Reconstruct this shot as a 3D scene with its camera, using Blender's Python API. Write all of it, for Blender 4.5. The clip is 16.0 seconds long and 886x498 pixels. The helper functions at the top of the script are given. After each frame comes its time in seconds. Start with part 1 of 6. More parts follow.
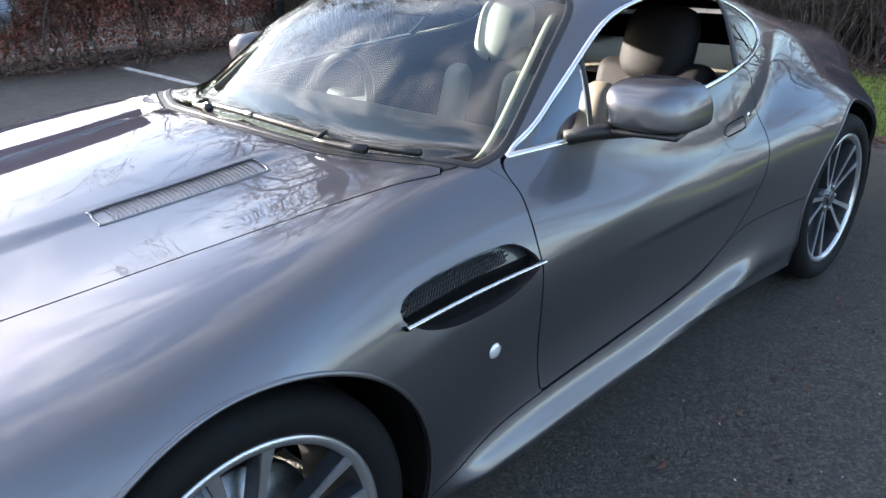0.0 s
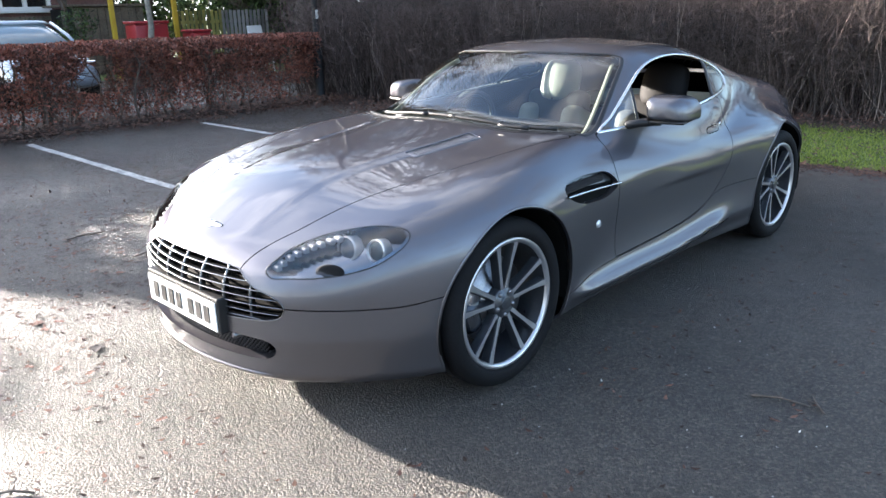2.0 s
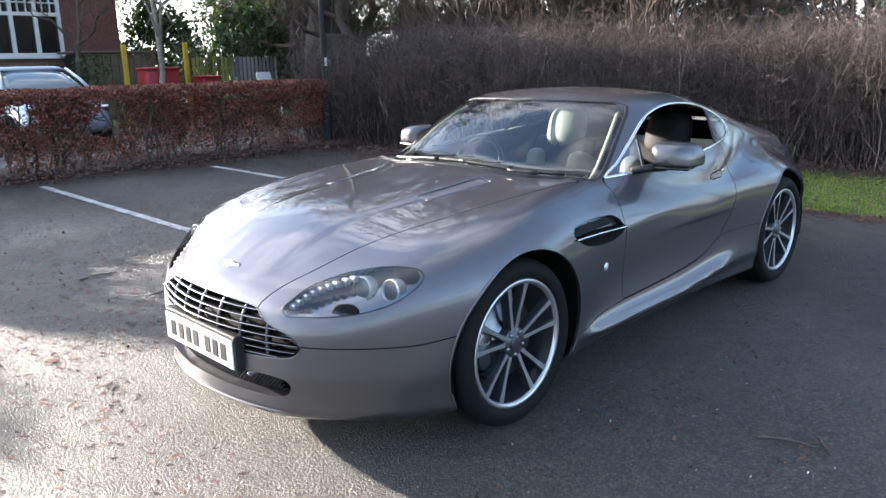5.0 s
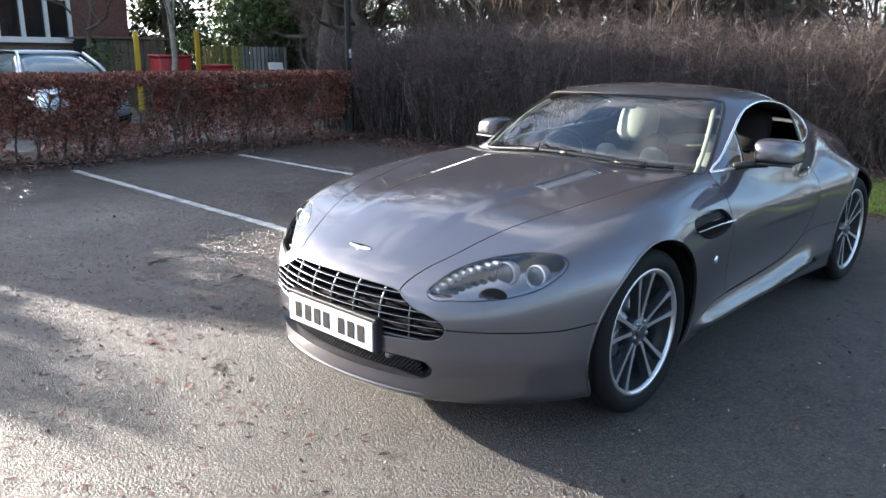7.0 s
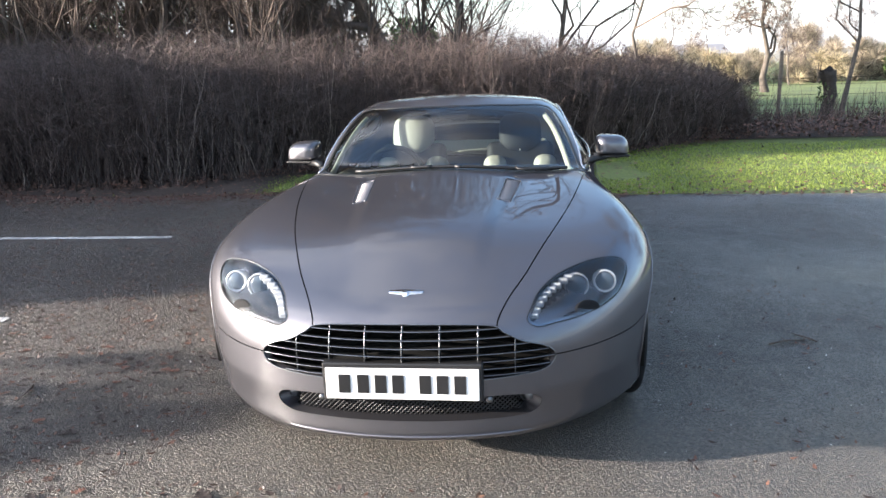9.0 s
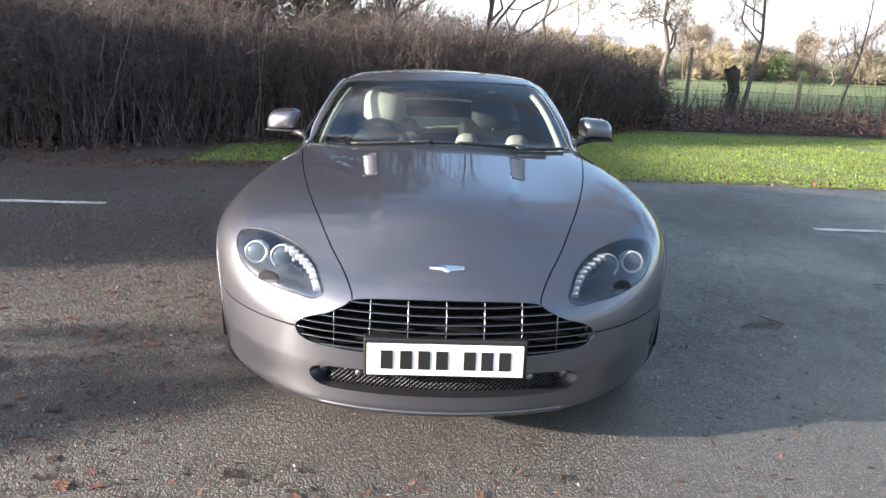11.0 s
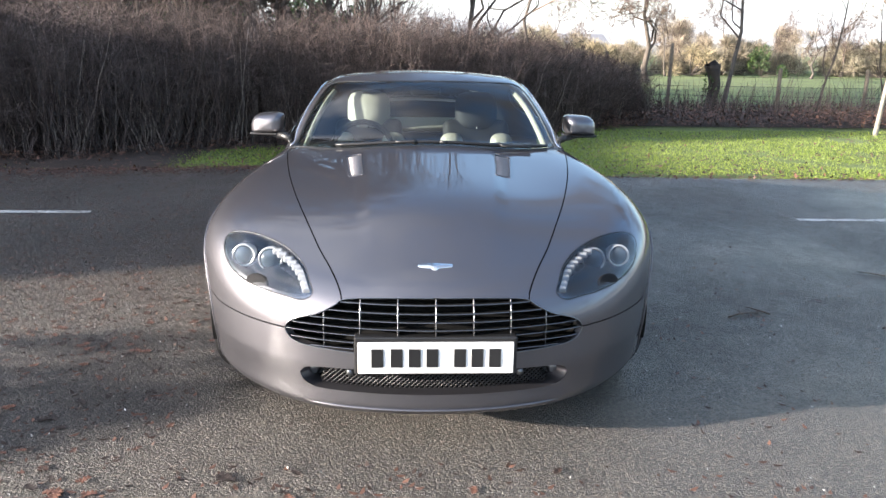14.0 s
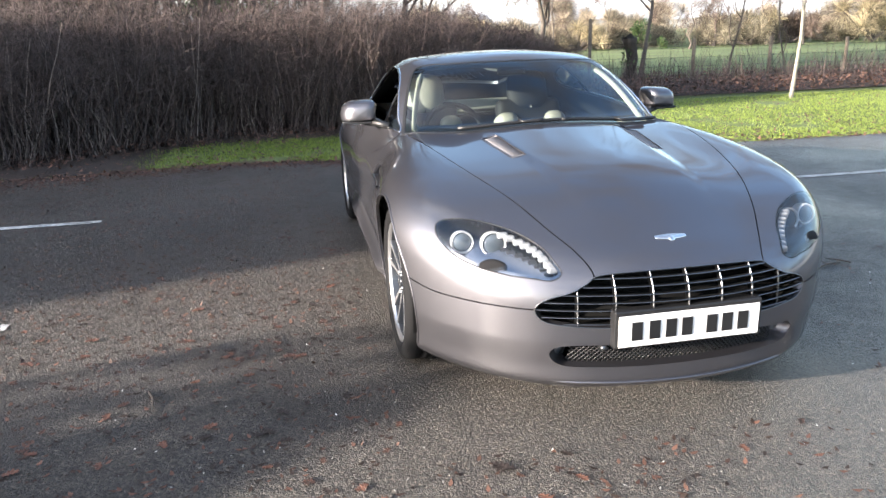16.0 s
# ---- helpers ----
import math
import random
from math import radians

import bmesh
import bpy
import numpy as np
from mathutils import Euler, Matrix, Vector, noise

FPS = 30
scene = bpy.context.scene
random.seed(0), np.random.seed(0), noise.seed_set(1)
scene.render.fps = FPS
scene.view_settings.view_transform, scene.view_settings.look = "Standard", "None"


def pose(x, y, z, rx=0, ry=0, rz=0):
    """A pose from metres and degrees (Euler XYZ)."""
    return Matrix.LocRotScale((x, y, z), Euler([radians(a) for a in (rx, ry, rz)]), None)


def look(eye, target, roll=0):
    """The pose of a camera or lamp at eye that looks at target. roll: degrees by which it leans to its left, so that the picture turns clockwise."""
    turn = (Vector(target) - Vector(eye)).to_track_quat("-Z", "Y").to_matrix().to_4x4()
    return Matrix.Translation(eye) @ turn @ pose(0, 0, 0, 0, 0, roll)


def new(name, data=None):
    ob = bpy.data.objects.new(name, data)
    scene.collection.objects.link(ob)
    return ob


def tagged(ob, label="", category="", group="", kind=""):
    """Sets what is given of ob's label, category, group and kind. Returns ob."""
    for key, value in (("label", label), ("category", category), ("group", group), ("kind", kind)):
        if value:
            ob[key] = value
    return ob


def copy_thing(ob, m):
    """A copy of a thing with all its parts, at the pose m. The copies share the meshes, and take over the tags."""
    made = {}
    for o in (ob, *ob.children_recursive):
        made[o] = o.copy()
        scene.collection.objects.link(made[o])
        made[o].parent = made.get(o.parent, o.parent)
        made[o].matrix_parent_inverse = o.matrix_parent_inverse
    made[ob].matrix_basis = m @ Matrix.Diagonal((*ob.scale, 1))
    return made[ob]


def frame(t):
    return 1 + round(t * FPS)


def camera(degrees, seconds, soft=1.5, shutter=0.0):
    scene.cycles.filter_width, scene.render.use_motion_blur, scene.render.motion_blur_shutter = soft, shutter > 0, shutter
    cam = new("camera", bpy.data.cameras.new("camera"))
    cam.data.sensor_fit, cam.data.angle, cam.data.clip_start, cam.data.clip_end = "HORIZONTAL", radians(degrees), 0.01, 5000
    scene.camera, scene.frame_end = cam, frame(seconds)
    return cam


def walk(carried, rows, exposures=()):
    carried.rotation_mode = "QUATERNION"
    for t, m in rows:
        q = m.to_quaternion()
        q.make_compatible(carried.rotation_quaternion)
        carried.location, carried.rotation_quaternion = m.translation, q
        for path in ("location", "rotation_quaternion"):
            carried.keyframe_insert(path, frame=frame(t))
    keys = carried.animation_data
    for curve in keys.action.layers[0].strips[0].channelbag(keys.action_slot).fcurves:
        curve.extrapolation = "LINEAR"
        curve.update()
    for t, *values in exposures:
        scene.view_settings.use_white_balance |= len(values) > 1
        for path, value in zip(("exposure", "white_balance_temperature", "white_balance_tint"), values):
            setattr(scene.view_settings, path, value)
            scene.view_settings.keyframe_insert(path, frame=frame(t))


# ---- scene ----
cam = camera(61.5, 16.0)
PATH = [
    (0, (1.807, -0.428, 1.343), (0.474, 0.843, 0.565), -1.8),
    (0.5, (2.063, -0.938, 1.399), (0.774, 0.396, 0.652), -1.3),
    (1, (2.311, -1.393, 1.389), (0.971, -0.051, 0.751), -1.8),
    (1.5, (2.45, -1.787, 1.385), (1.109, -0.418, 0.814), -1.5),
    (2, (2.564, -2.052, 1.402), (1.223, -0.697, 0.796), -1.4),
    (2.5, (2.6, -2.101, 1.412), (1.232, -0.757, 0.844), -0.9),
    (3, (2.592, -2.118, 1.413), (1.235, -0.743, 0.895), -0.4),
    (3.5, (2.593, -2.132, 1.416), (1.234, -0.755, 0.91), -0.4),
    (4, (2.587, -2.123, 1.41), (1.221, -0.748, 0.915), -1.2),
    (6.3, (2.591, -2.175, 1.412), (1.206, -0.807, 0.952), 0.3),
    (6.5, (2.532, -2.224, 1.401), (1.148, -0.856, 0.939), 1.5),
    (7, (2.22, -2.549, 1.386), (0.879, -1.153, 0.885), 0.5),
    (7.5, (1.802, -2.741, 1.362), (0.788, -1.083, 0.891), 0.6),
    (8, (1.327, -3.013, 1.403), (0.558, -1.224, 0.948), 0.1),
    (8.5, (0.914, -3.175, 1.398), (0.443, -1.297, 0.898), 0.6),
    (9, (0.424, -3.162, 1.406), (0.196, -1.232, 0.935), -1.9),
    (9.2, (0.253, -3.175, 1.4), (0.143, -1.244, 0.894), -1.2),
    (11.3, (-0.088, -3.161, 1.386), (-0.024, -1.232, 0.859), 1.8),
    (11.5, (-0.075, -3.165, 1.381), (-0.011, -1.236, 0.858), 1.3),
    (12, (-0.076, -3.172, 1.377), (0.0, -1.244, 0.849), 0.7),
    (12.5, (-0.083, -3.171, 1.379), (0.002, -1.244, 0.85), 1.2),
    (13, (-0.084, -3.178, 1.384), (0.004, -1.251, 0.856), 2.0),
    (13.5, (-0.086, -3.178, 1.382), (0.004, -1.25, 0.857), 1.3),
    (14, (-0.089, -3.177, 1.383), (0.001, -1.248, 0.86), 0.8),
    (14.5, (-0.09, -3.174, 1.383), (-0.004, -1.245, 0.861), 0.7),
    (15, (-0.272, -3.158, 1.358), (-0.146, -1.231, 0.839), 3.3),
    (15.5, (-0.757, -3.138, 1.366), (-0.561, -1.224, 0.821), 3.1),
    (16, (-1.285, -3.021, 1.368), (-0.904, -1.14, 0.806), -1.6),
]
walk(cam, [(t, look(eye, target, roll)) for t, eye, target, roll in PATH], [(0.0, 3.16, 6050, 13), (0.5, 3.42, 6000, 13), (1.0, 3.42, 5950, 13), (1.5, 3.32, 5950, 13), (3.0, 3.12, 5950, 13), (6.5, 3.04, 5950, 13), (7.0, 2.92, 5950, 13), (8.0, 2.92, 6000, 13), (9.0, 2.86, 6000, 13), (11.5, 2.80, 6000, 13), (15.0, 2.80, 6050, 13), (16.0, 2.86, 6100, 13)])

# ---- daylight: low winter sun from the car's offside front ----
SUN_FROM = Vector((-0.955, -0.235, 0.210)).normalized()
CLOUD, HAZE = 0.44, 0.27
world = bpy.data.worlds.new("winter_sky")
scene.world = world
world.use_nodes = True
wn = world.node_tree
sky = wn.nodes.new("ShaderNodeTexSky")
sky.sky_type, sky.sun_disc = "NISHITA", False
sky.sun_elevation = math.asin(SUN_FROM.z)
sky.sun_rotation = math.atan2(SUN_FROM.x, SUN_FROM.y)
sky.air_density, sky.dust_density, sky.ozone_density = 1.0, 1.3, 1.3
back = wn.nodes["Background"]
wn.links.new(sky.outputs[0], back.inputs[0])
back.inputs[1].default_value = 0.092
# broken bright cloud over blue, thickening into white haze at the horizon
def world_node(kind, **values):
    n = wn.nodes.new(kind)
    for k, v in values.items():
        n.inputs[k.replace("_", " ")].default_value = v
    return n


cloud, haze = world_node("ShaderNodeBackground", Color=(1.0, 0.985, 0.98, 1), Strength=CLOUD), world_node("ShaderNodeBackground", Color=(1.0, 0.985, 0.965, 1), Strength=HAZE)
where, apart, high, low_sky = (wn.nodes.new(k) for k in ("ShaderNodeTexCoord", "ShaderNodeSeparateXYZ", "ShaderNodeMapping", "ShaderNodeMapRange"))
shape = world_node("ShaderNodeTexNoise", Scale=3.1, Detail=8.0, Roughness=0.56)
cover = wn.nodes.new("ShaderNodeMapRange")
high.inputs["Scale"].default_value = (1.0, 1.0, 1.9)
cover.inputs[1].default_value, cover.inputs[2].default_value = 0.43, 0.66
low_sky.interpolation_type = "SMOOTHERSTEP"
low_sky.inputs[1].default_value, low_sky.inputs[2].default_value, low_sky.inputs[3].default_value, low_sky.inputs[4].default_value = -0.02, 0.15, 1.0, 0.0
# cloud and haze scatter forwards: brighter towards the sun
towards = wn.nodes.new("ShaderNodeVectorMath")
towards.operation = "DOT_PRODUCT"
towards.inputs[1].default_value = SUN_FROM
wn.links.new(where.outputs["Generated"], towards.inputs[0])
for layer, away, facing in ((cloud, 0.16, 1.75), (haze, 0.9, 2.2)):
    glow = world_node("ShaderNodeMapRange", From_Min=0.0, From_Max=1.0, To_Min=away * layer.inputs[1].default_value, To_Max=facing * layer.inputs[1].default_value)
    wn.links.new(towards.outputs["Value"], glow.inputs[0])
    wn.links.new(glow.outputs[0], layer.inputs[1])
with_cloud, with_haze = wn.nodes.new("ShaderNodeMixShader"), wn.nodes.new("ShaderNodeMixShader")
for a, b in ((where.outputs["Generated"], high.inputs["Vector"]), (high.outputs[0], shape.inputs["Vector"]), (shape.outputs["Fac"], cover.inputs[0]), (where.outputs["Generated"], apart.inputs[0]), (apart.outputs["Z"], low_sky.inputs[0]),
             (cover.outputs[0], with_cloud.inputs[0]), (back.outputs[0], with_cloud.inputs[1]), (cloud.outputs[0], with_cloud.inputs[2]),
             (low_sky.outputs[0], with_haze.inputs[0]), (with_cloud.outputs[0], with_haze.inputs[1]), (haze.outputs[0], with_haze.inputs[2]), (with_haze.outputs[0], wn.nodes["World Output"].inputs[0])):
    wn.links.new(a, b)
sun = new("sun", bpy.data.lights.new("sun", "SUN"))
sun.data.energy, sun.data.angle, sun.data.color = 3.3, radians(0.6), (1.0, 0.87, 0.70)
sun.matrix_world = look(SUN_FROM * 40, (0, 0, 0))


# ---- materials ----
def tex(nt, kind, scale, detail=4.0, rough=0.55, space="Object"):
    co = nt.nodes.new("ShaderNodeTexCoord")
    n = nt.nodes.new(kind)
    n.inputs["Scale"].default_value = scale
    if kind == "ShaderNodeTexNoise":
        n.inputs["Detail"].default_value, n.inputs["Roughness"].default_value = detail, rough
    nt.links.new(co.outputs[space], n.inputs["Vector"])
    return n


def ramp(nt, source, stops):
    r = nt.nodes.new("ShaderNodeValToRGB")
    e = r.color_ramp.elements
    while len(e) < len(stops):
        e.new(0.5)
    for el, (at, c) in zip(e, stops):
        el.position, el.color = at, (*c, 1) if len(c) == 3 else c
    nt.links.new(source, r.inputs[0])
    return r


def surface(name, colour, rough=0.5, metal=0.0, coat=0.0, spec=0.5, vary=0.12, grain=60.0, broad=3.0, bump=0.0, bump_scale=120.0, by_piece=0.0, by_island=0.0, rough_vary=0.08, second=None, through_light=0.0):
    """A surface with two scales of colour change, uneven gloss and fine relief."""
    m = bpy.data.materials.new(name)
    m.use_nodes = True
    nt = m.node_tree
    b = nt.nodes["Principled BSDF"]
    b.inputs["Metallic"].default_value, b.inputs["Coat Weight"].default_value = metal, coat
    b.inputs["Coat Roughness"].default_value, b.inputs["Specular IOR Level"].default_value = 0.03, spec
    fine, wide = tex(nt, "ShaderNodeTexNoise", grain), tex(nt, "ShaderNodeTexNoise", broad, 3.0)
    c = np.array(colour)
    d = np.array(second) if second else c * (1 - vary * 1.6)
    lo, hi = tuple(np.clip(d * (1 - vary), 0, 1)), tuple(np.clip(c * (1 + vary), 0, 1))
    mix = nt.nodes.new("ShaderNodeMath")
    mix.operation = "MULTIPLY_ADD"
    mix.inputs[1].default_value = 0.55
    add = nt.nodes.new("ShaderNodeMath")
    add.operation = "MULTIPLY"
    add.inputs[1].default_value = 0.45
    nt.links.new(wide.outputs["Fac"], add.inputs[0])
    nt.links.new(fine.outputs["Fac"], mix.inputs[0])
    nt.links.new(add.outputs[0], mix.inputs[2])
    value = mix.outputs[0]
    if by_piece or by_island:
        rnd = nt.nodes.new("ShaderNodeObjectInfo").outputs["Random"] if by_piece else nt.nodes.new("ShaderNodeNewGeometry").outputs["Random Per Island"]
        k = nt.nodes.new("ShaderNodeMath")
        k.operation = "MULTIPLY_ADD"
        k.inputs[1].default_value = by_piece or by_island
        nt.links.new(rnd, k.inputs[0])
        nt.links.new(value, k.inputs[2])
        shift = nt.nodes.new("ShaderNodeMath")
        shift.operation = "SUBTRACT"
        shift.inputs[1].default_value = (by_piece or by_island) / 2
        nt.links.new(k.outputs[0], shift.inputs[0])
        value = shift.outputs[0]
    col = ramp(nt, value, [(0.3, lo), (0.7, hi)])
    nt.links.new(col.outputs[0], b.inputs["Base Color"])
    rr = nt.nodes.new("ShaderNodeMapRange")
    rr.inputs[3].default_value, rr.inputs[4].default_value = max(rough - rough_vary, 0.02), min(rough + rough_vary, 1)
    nt.links.new(wide.outputs["Fac"], rr.inputs[0])
    nt.links.new(rr.outputs[0], b.inputs["Roughness"])
    if bump:
        n = tex(nt, "ShaderNodeTexNoise", bump_scale, 5.0)
        bp = nt.nodes.new("ShaderNodeBump")
        bp.inputs["Strength"].default_value, bp.inputs["Distance"].default_value = bump, 0.01
        nt.links.new(n.outputs["Fac"], bp.inputs["Height"])
        nt.links.new(bp.outputs[0], b.inputs["Normal"])
    if through_light:
        b.inputs["Transmission Weight"].default_value = 0.0
        b.inputs["Subsurface Weight"].default_value = 0.0
        tr = nt.nodes.new("ShaderNodeBsdfTranslucent")
        nt.links.new(col.outputs[0], tr.inputs[0])
        ms = nt.nodes.new("ShaderNodeMixShader")
        ms.inputs[0].default_value = through_light
        nt.links.new(b.outputs[0], ms.inputs[1])
        nt.links.new(tr.outputs[0], ms.inputs[2])
        nt.links.new(ms.outputs[0], nt.nodes["Material Output"].inputs[0])
    return m


def glass(name, tint, rough=0.0, ior=1.85):
    m = bpy.data.materials.new(name)
    m.use_nodes = True
    nt = m.node_tree
    nt.nodes.remove(nt.nodes["Principled BSDF"])
    clear, gloss, fres, mix = (nt.nodes.new(k) for k in ("ShaderNodeBsdfTransparent", "ShaderNodeBsdfGlossy", "ShaderNodeFresnel", "ShaderNodeMixShader"))
    clear.inputs[0].default_value = (*tint, 1)
    gloss.inputs["Roughness"].default_value = rough
    fres.inputs[0].default_value = ior
    smear = tex(nt, "ShaderNodeTexNoise", 4.0)
    rr = nt.nodes.new("ShaderNodeMapRange")
    rr.inputs[3].default_value, rr.inputs[4].default_value = rough, rough + 0.012
    nt.links.new(smear.outputs["Fac"], rr.inputs[0])
    nt.links.new(rr.outputs[0], gloss.inputs["Roughness"])
    nt.links.new(fres.outputs[0], mix.inputs[0])
    nt.links.new(clear.outputs[0], mix.inputs[1])
    nt.links.new(gloss.outputs[0], mix.inputs[2])
    nt.links.new(mix.outputs[0], nt.nodes["Material Output"].inputs[0])
    return m


def car_paint():
    m = surface("metallic_grey_paint", (0.150, 0.147, 0.162), rough=0.47, metal=1.0, coat=1.0, vary=0.03, grain=900, broad=1.5, rough_vary=0.03)
    nt = m.node_tree
    b = nt.nodes["Principled BSDF"]
    b.inputs["Coat IOR"].default_value = 1.52
    b.inputs["Specular Tint"].default_value = (0.18, 0.18, 0.195, 1)
    flake = tex(nt, "ShaderNodeTexVoronoi", 1600)
    bp = nt.nodes.new("ShaderNodeBump")
    bp.inputs["Strength"].default_value, bp.inputs["Distance"].default_value = 0.06, 0.001
    nt.links.new(flake.outputs["Distance"], bp.inputs["Height"])
    nt.links.new(bp.outputs[0], b.inputs["Normal"])
    b.inputs["Coat Roughness"].default_value = 0.012
    return m


PAINT = car_paint()
BLACK = surface("black_plastic", (0.012, 0.012, 0.013), rough=0.45, vary=0.2, grain=200, bump=0.08, bump_scale=500)
INNER = surface("black_underseal", (0.008, 0.008, 0.008), rough=0.85, spec=0.08, vary=0.2)
CHROME = surface("bright_chrome", (0.82, 0.82, 0.83), rough=0.10, metal=1.0, vary=0.03, rough_vary=0.03)
SATIN = surface("satin_metal", (0.19, 0.195, 0.205), rough=0.30, metal=1.0, vary=0.05, grain=150)
WHEEL_FACE = surface("diamond_turned_alloy", (0.60, 0.60, 0.62), rough=0.30, metal=0.9, vary=0.05, grain=220)
WHEEL_DARK = surface("dark_grey_wheel_lacquer", (0.06, 0.065, 0.075), rough=0.30, metal=0.5, coat=0.6, vary=0.1)
RUBBER = surface("tyre_rubber", (0.007, 0.007, 0.008), rough=0.78, spec=0.22, vary=0.25, grain=90, bump=0.15, bump_scale=260)
STEEL = surface("brake_steel", (0.30, 0.30, 0.31), rough=0.35, metal=1.0, vary=0.15, grain=120)
SCREEN = glass("tinted_windscreen_glass", (0.58, 0.73, 0.72), 0.0, 1.80)
QUARTER = glass("pale_quarter_glass", (0.40, 0.47, 0.47), 0.0, 2.9)
CLEAR = glass("clear_lamp_cover", (0.95, 0.97, 0.98), 0.0, 1.75)
RING = surface("bright_lamp_ring", (0.78, 0.79, 0.80), rough=0.22, metal=0.55, vary=0.03)
LEATHER = surface("cream_leather", (0.36, 0.33, 0.275), rough=0.5, vary=0.08, grain=180, bump=0.15, bump_scale=400)
DARK_LEATHER = surface("charcoal_leather", (0.016, 0.015, 0.016), rough=0.62, spec=0.2, vary=0.15, grain=180, bump=0.15, bump_scale=400)
PLATE_WHITE = surface("white_reflective_plate", (0.80, 0.80, 0.78), rough=0.35, vary=0.03, grain=300)
MESH = surface("dark_mesh_metal", (0.035, 0.035, 0.037), rough=0.4, metal=0.7, vary=0.1)
VENT_MESH = surface("grey_vent_mesh", (0.34, 0.32, 0.32), rough=0.45, metal=0.8, vary=0.15, grain=250)
LAMP_GREY = surface("lamp_housing_grey", (0.21, 0.22, 0.245), rough=0.16, metal=1.0, vary=0.1)
LED = surface("clear_indicator_block", (0.55, 0.57, 0.60), rough=0.30, metal=0.5, vary=0.1)
LENS = surface("projector_lens_glass", (0.06, 0.075, 0.09), rough=0.05, coat=1.0, vary=0.05, rough_vary=0.01)


# ---- mesh helpers ----
def mesh_ob(name, verts, faces, material, parent=None, label="", smooth=True, normals=None):
    me = bpy.data.meshes.new(name)
    me.from_pydata([tuple(map(float, v)) for v in verts], [], [tuple(map(int, f)) for f in faces])
    me.materials.append(material)
    if smooth:
        me.shade_smooth()
    me.update()
    if normals is not None:
        me.normals_split_custom_set_from_vertices([tuple(map(float, n)) for n in normals])
    ob = new(name, me)
    if parent is not None:
        ob.parent = parent
    return tagged(ob, label)


def part(name, bm, material, parent, label="", smooth=False):
    me = bpy.data.meshes.new(name)
    bm.normal_update()
    bm.to_mesh(me)
    bm.free()
    me.materials.append(material)
    if smooth:
        me.shade_smooth()
    ob = new(name, me)
    if parent is not None:
        ob.parent = parent
    return tagged(ob, label)


def box_bm(size, at=(0, 0, 0), bevel=0.0, turn=None, segments=2):
    bm = bmesh.new()
    bmesh.ops.create_cube(bm, size=1.0)
    bmesh.ops.scale(bm, vec=size, verts=bm.verts)
    if bevel:
        bmesh.ops.bevel(bm, geom=bm.edges[:] + bm.verts[:], offset=bevel, segments=segments, affect="EDGES", profile=0.5)
    m = Matrix.Translation(at) @ (turn or Matrix.Identity(4))
    bmesh.ops.transform(bm, matrix=m, verts=bm.verts)
    return bm


def lathe(profile, steps=64, axis="x"):
    """Turns (radius, along) pairs round an axis; gives places and faces."""
    v, f = [], []
    n = len(profile)
    for k in range(steps):
        a = 2 * math.pi * k / steps
        for r, h in profile:
            v.append((h, r * math.cos(a), r * math.sin(a)) if axis == "x" else (r * math.cos(a), r * math.sin(a), h))
    for k in range(steps):
        j = (k + 1) % steps
        for i in range(n - 1):
            f.append((k * n + i, j * n + i, j * n + i + 1, k * n + i + 1))
    return v, f


def tube(points, radii, sides=5, closed_end=True):
    """Places and faces of a tapered tube along points."""
    v, f = [], []
    pts = [Vector(p) for p in points]
    for i, p in enumerate(pts):
        d = (pts[min(i + 1, len(pts) - 1)] - pts[max(i - 1, 0)])
        d = d.normalized() if d.length > 1e-9 else Vector((0, 0, 1))
        a = d.cross(Vector((0.31, 0.87, 0.38))).normalized()
        b = d.cross(a)
        for k in range(sides):
            t = 2 * math.pi * k / sides
            v.append(p + (a * math.cos(t) + b * math.sin(t)) * radii[i])
    for i in range(len(pts) - 1):
        for k in range(sides):
            j = (k + 1) % sides
            f.append((i * sides + k, i * sides + j, (i + 1) * sides + j, (i + 1) * sides + k))
    if closed_end:
        f.append(tuple(range(sides))[::-1])
        f.append(tuple((len(pts) - 1) * sides + k for k in range(sides)))
    return v, f


def merge(chunks):
    v, f = [], []
    for cv, cf in chunks:
        o = len(v)
        v.extend(cv)
        f.extend([tuple(i + o for i in face) for face in cf])
    return v, f


def thing(name, at, label, category, group="", kind=""):
    e = new(name)
    e.empty_display_size = 0.1
    e.location = at
    return tagged(e, label, category, group, kind)

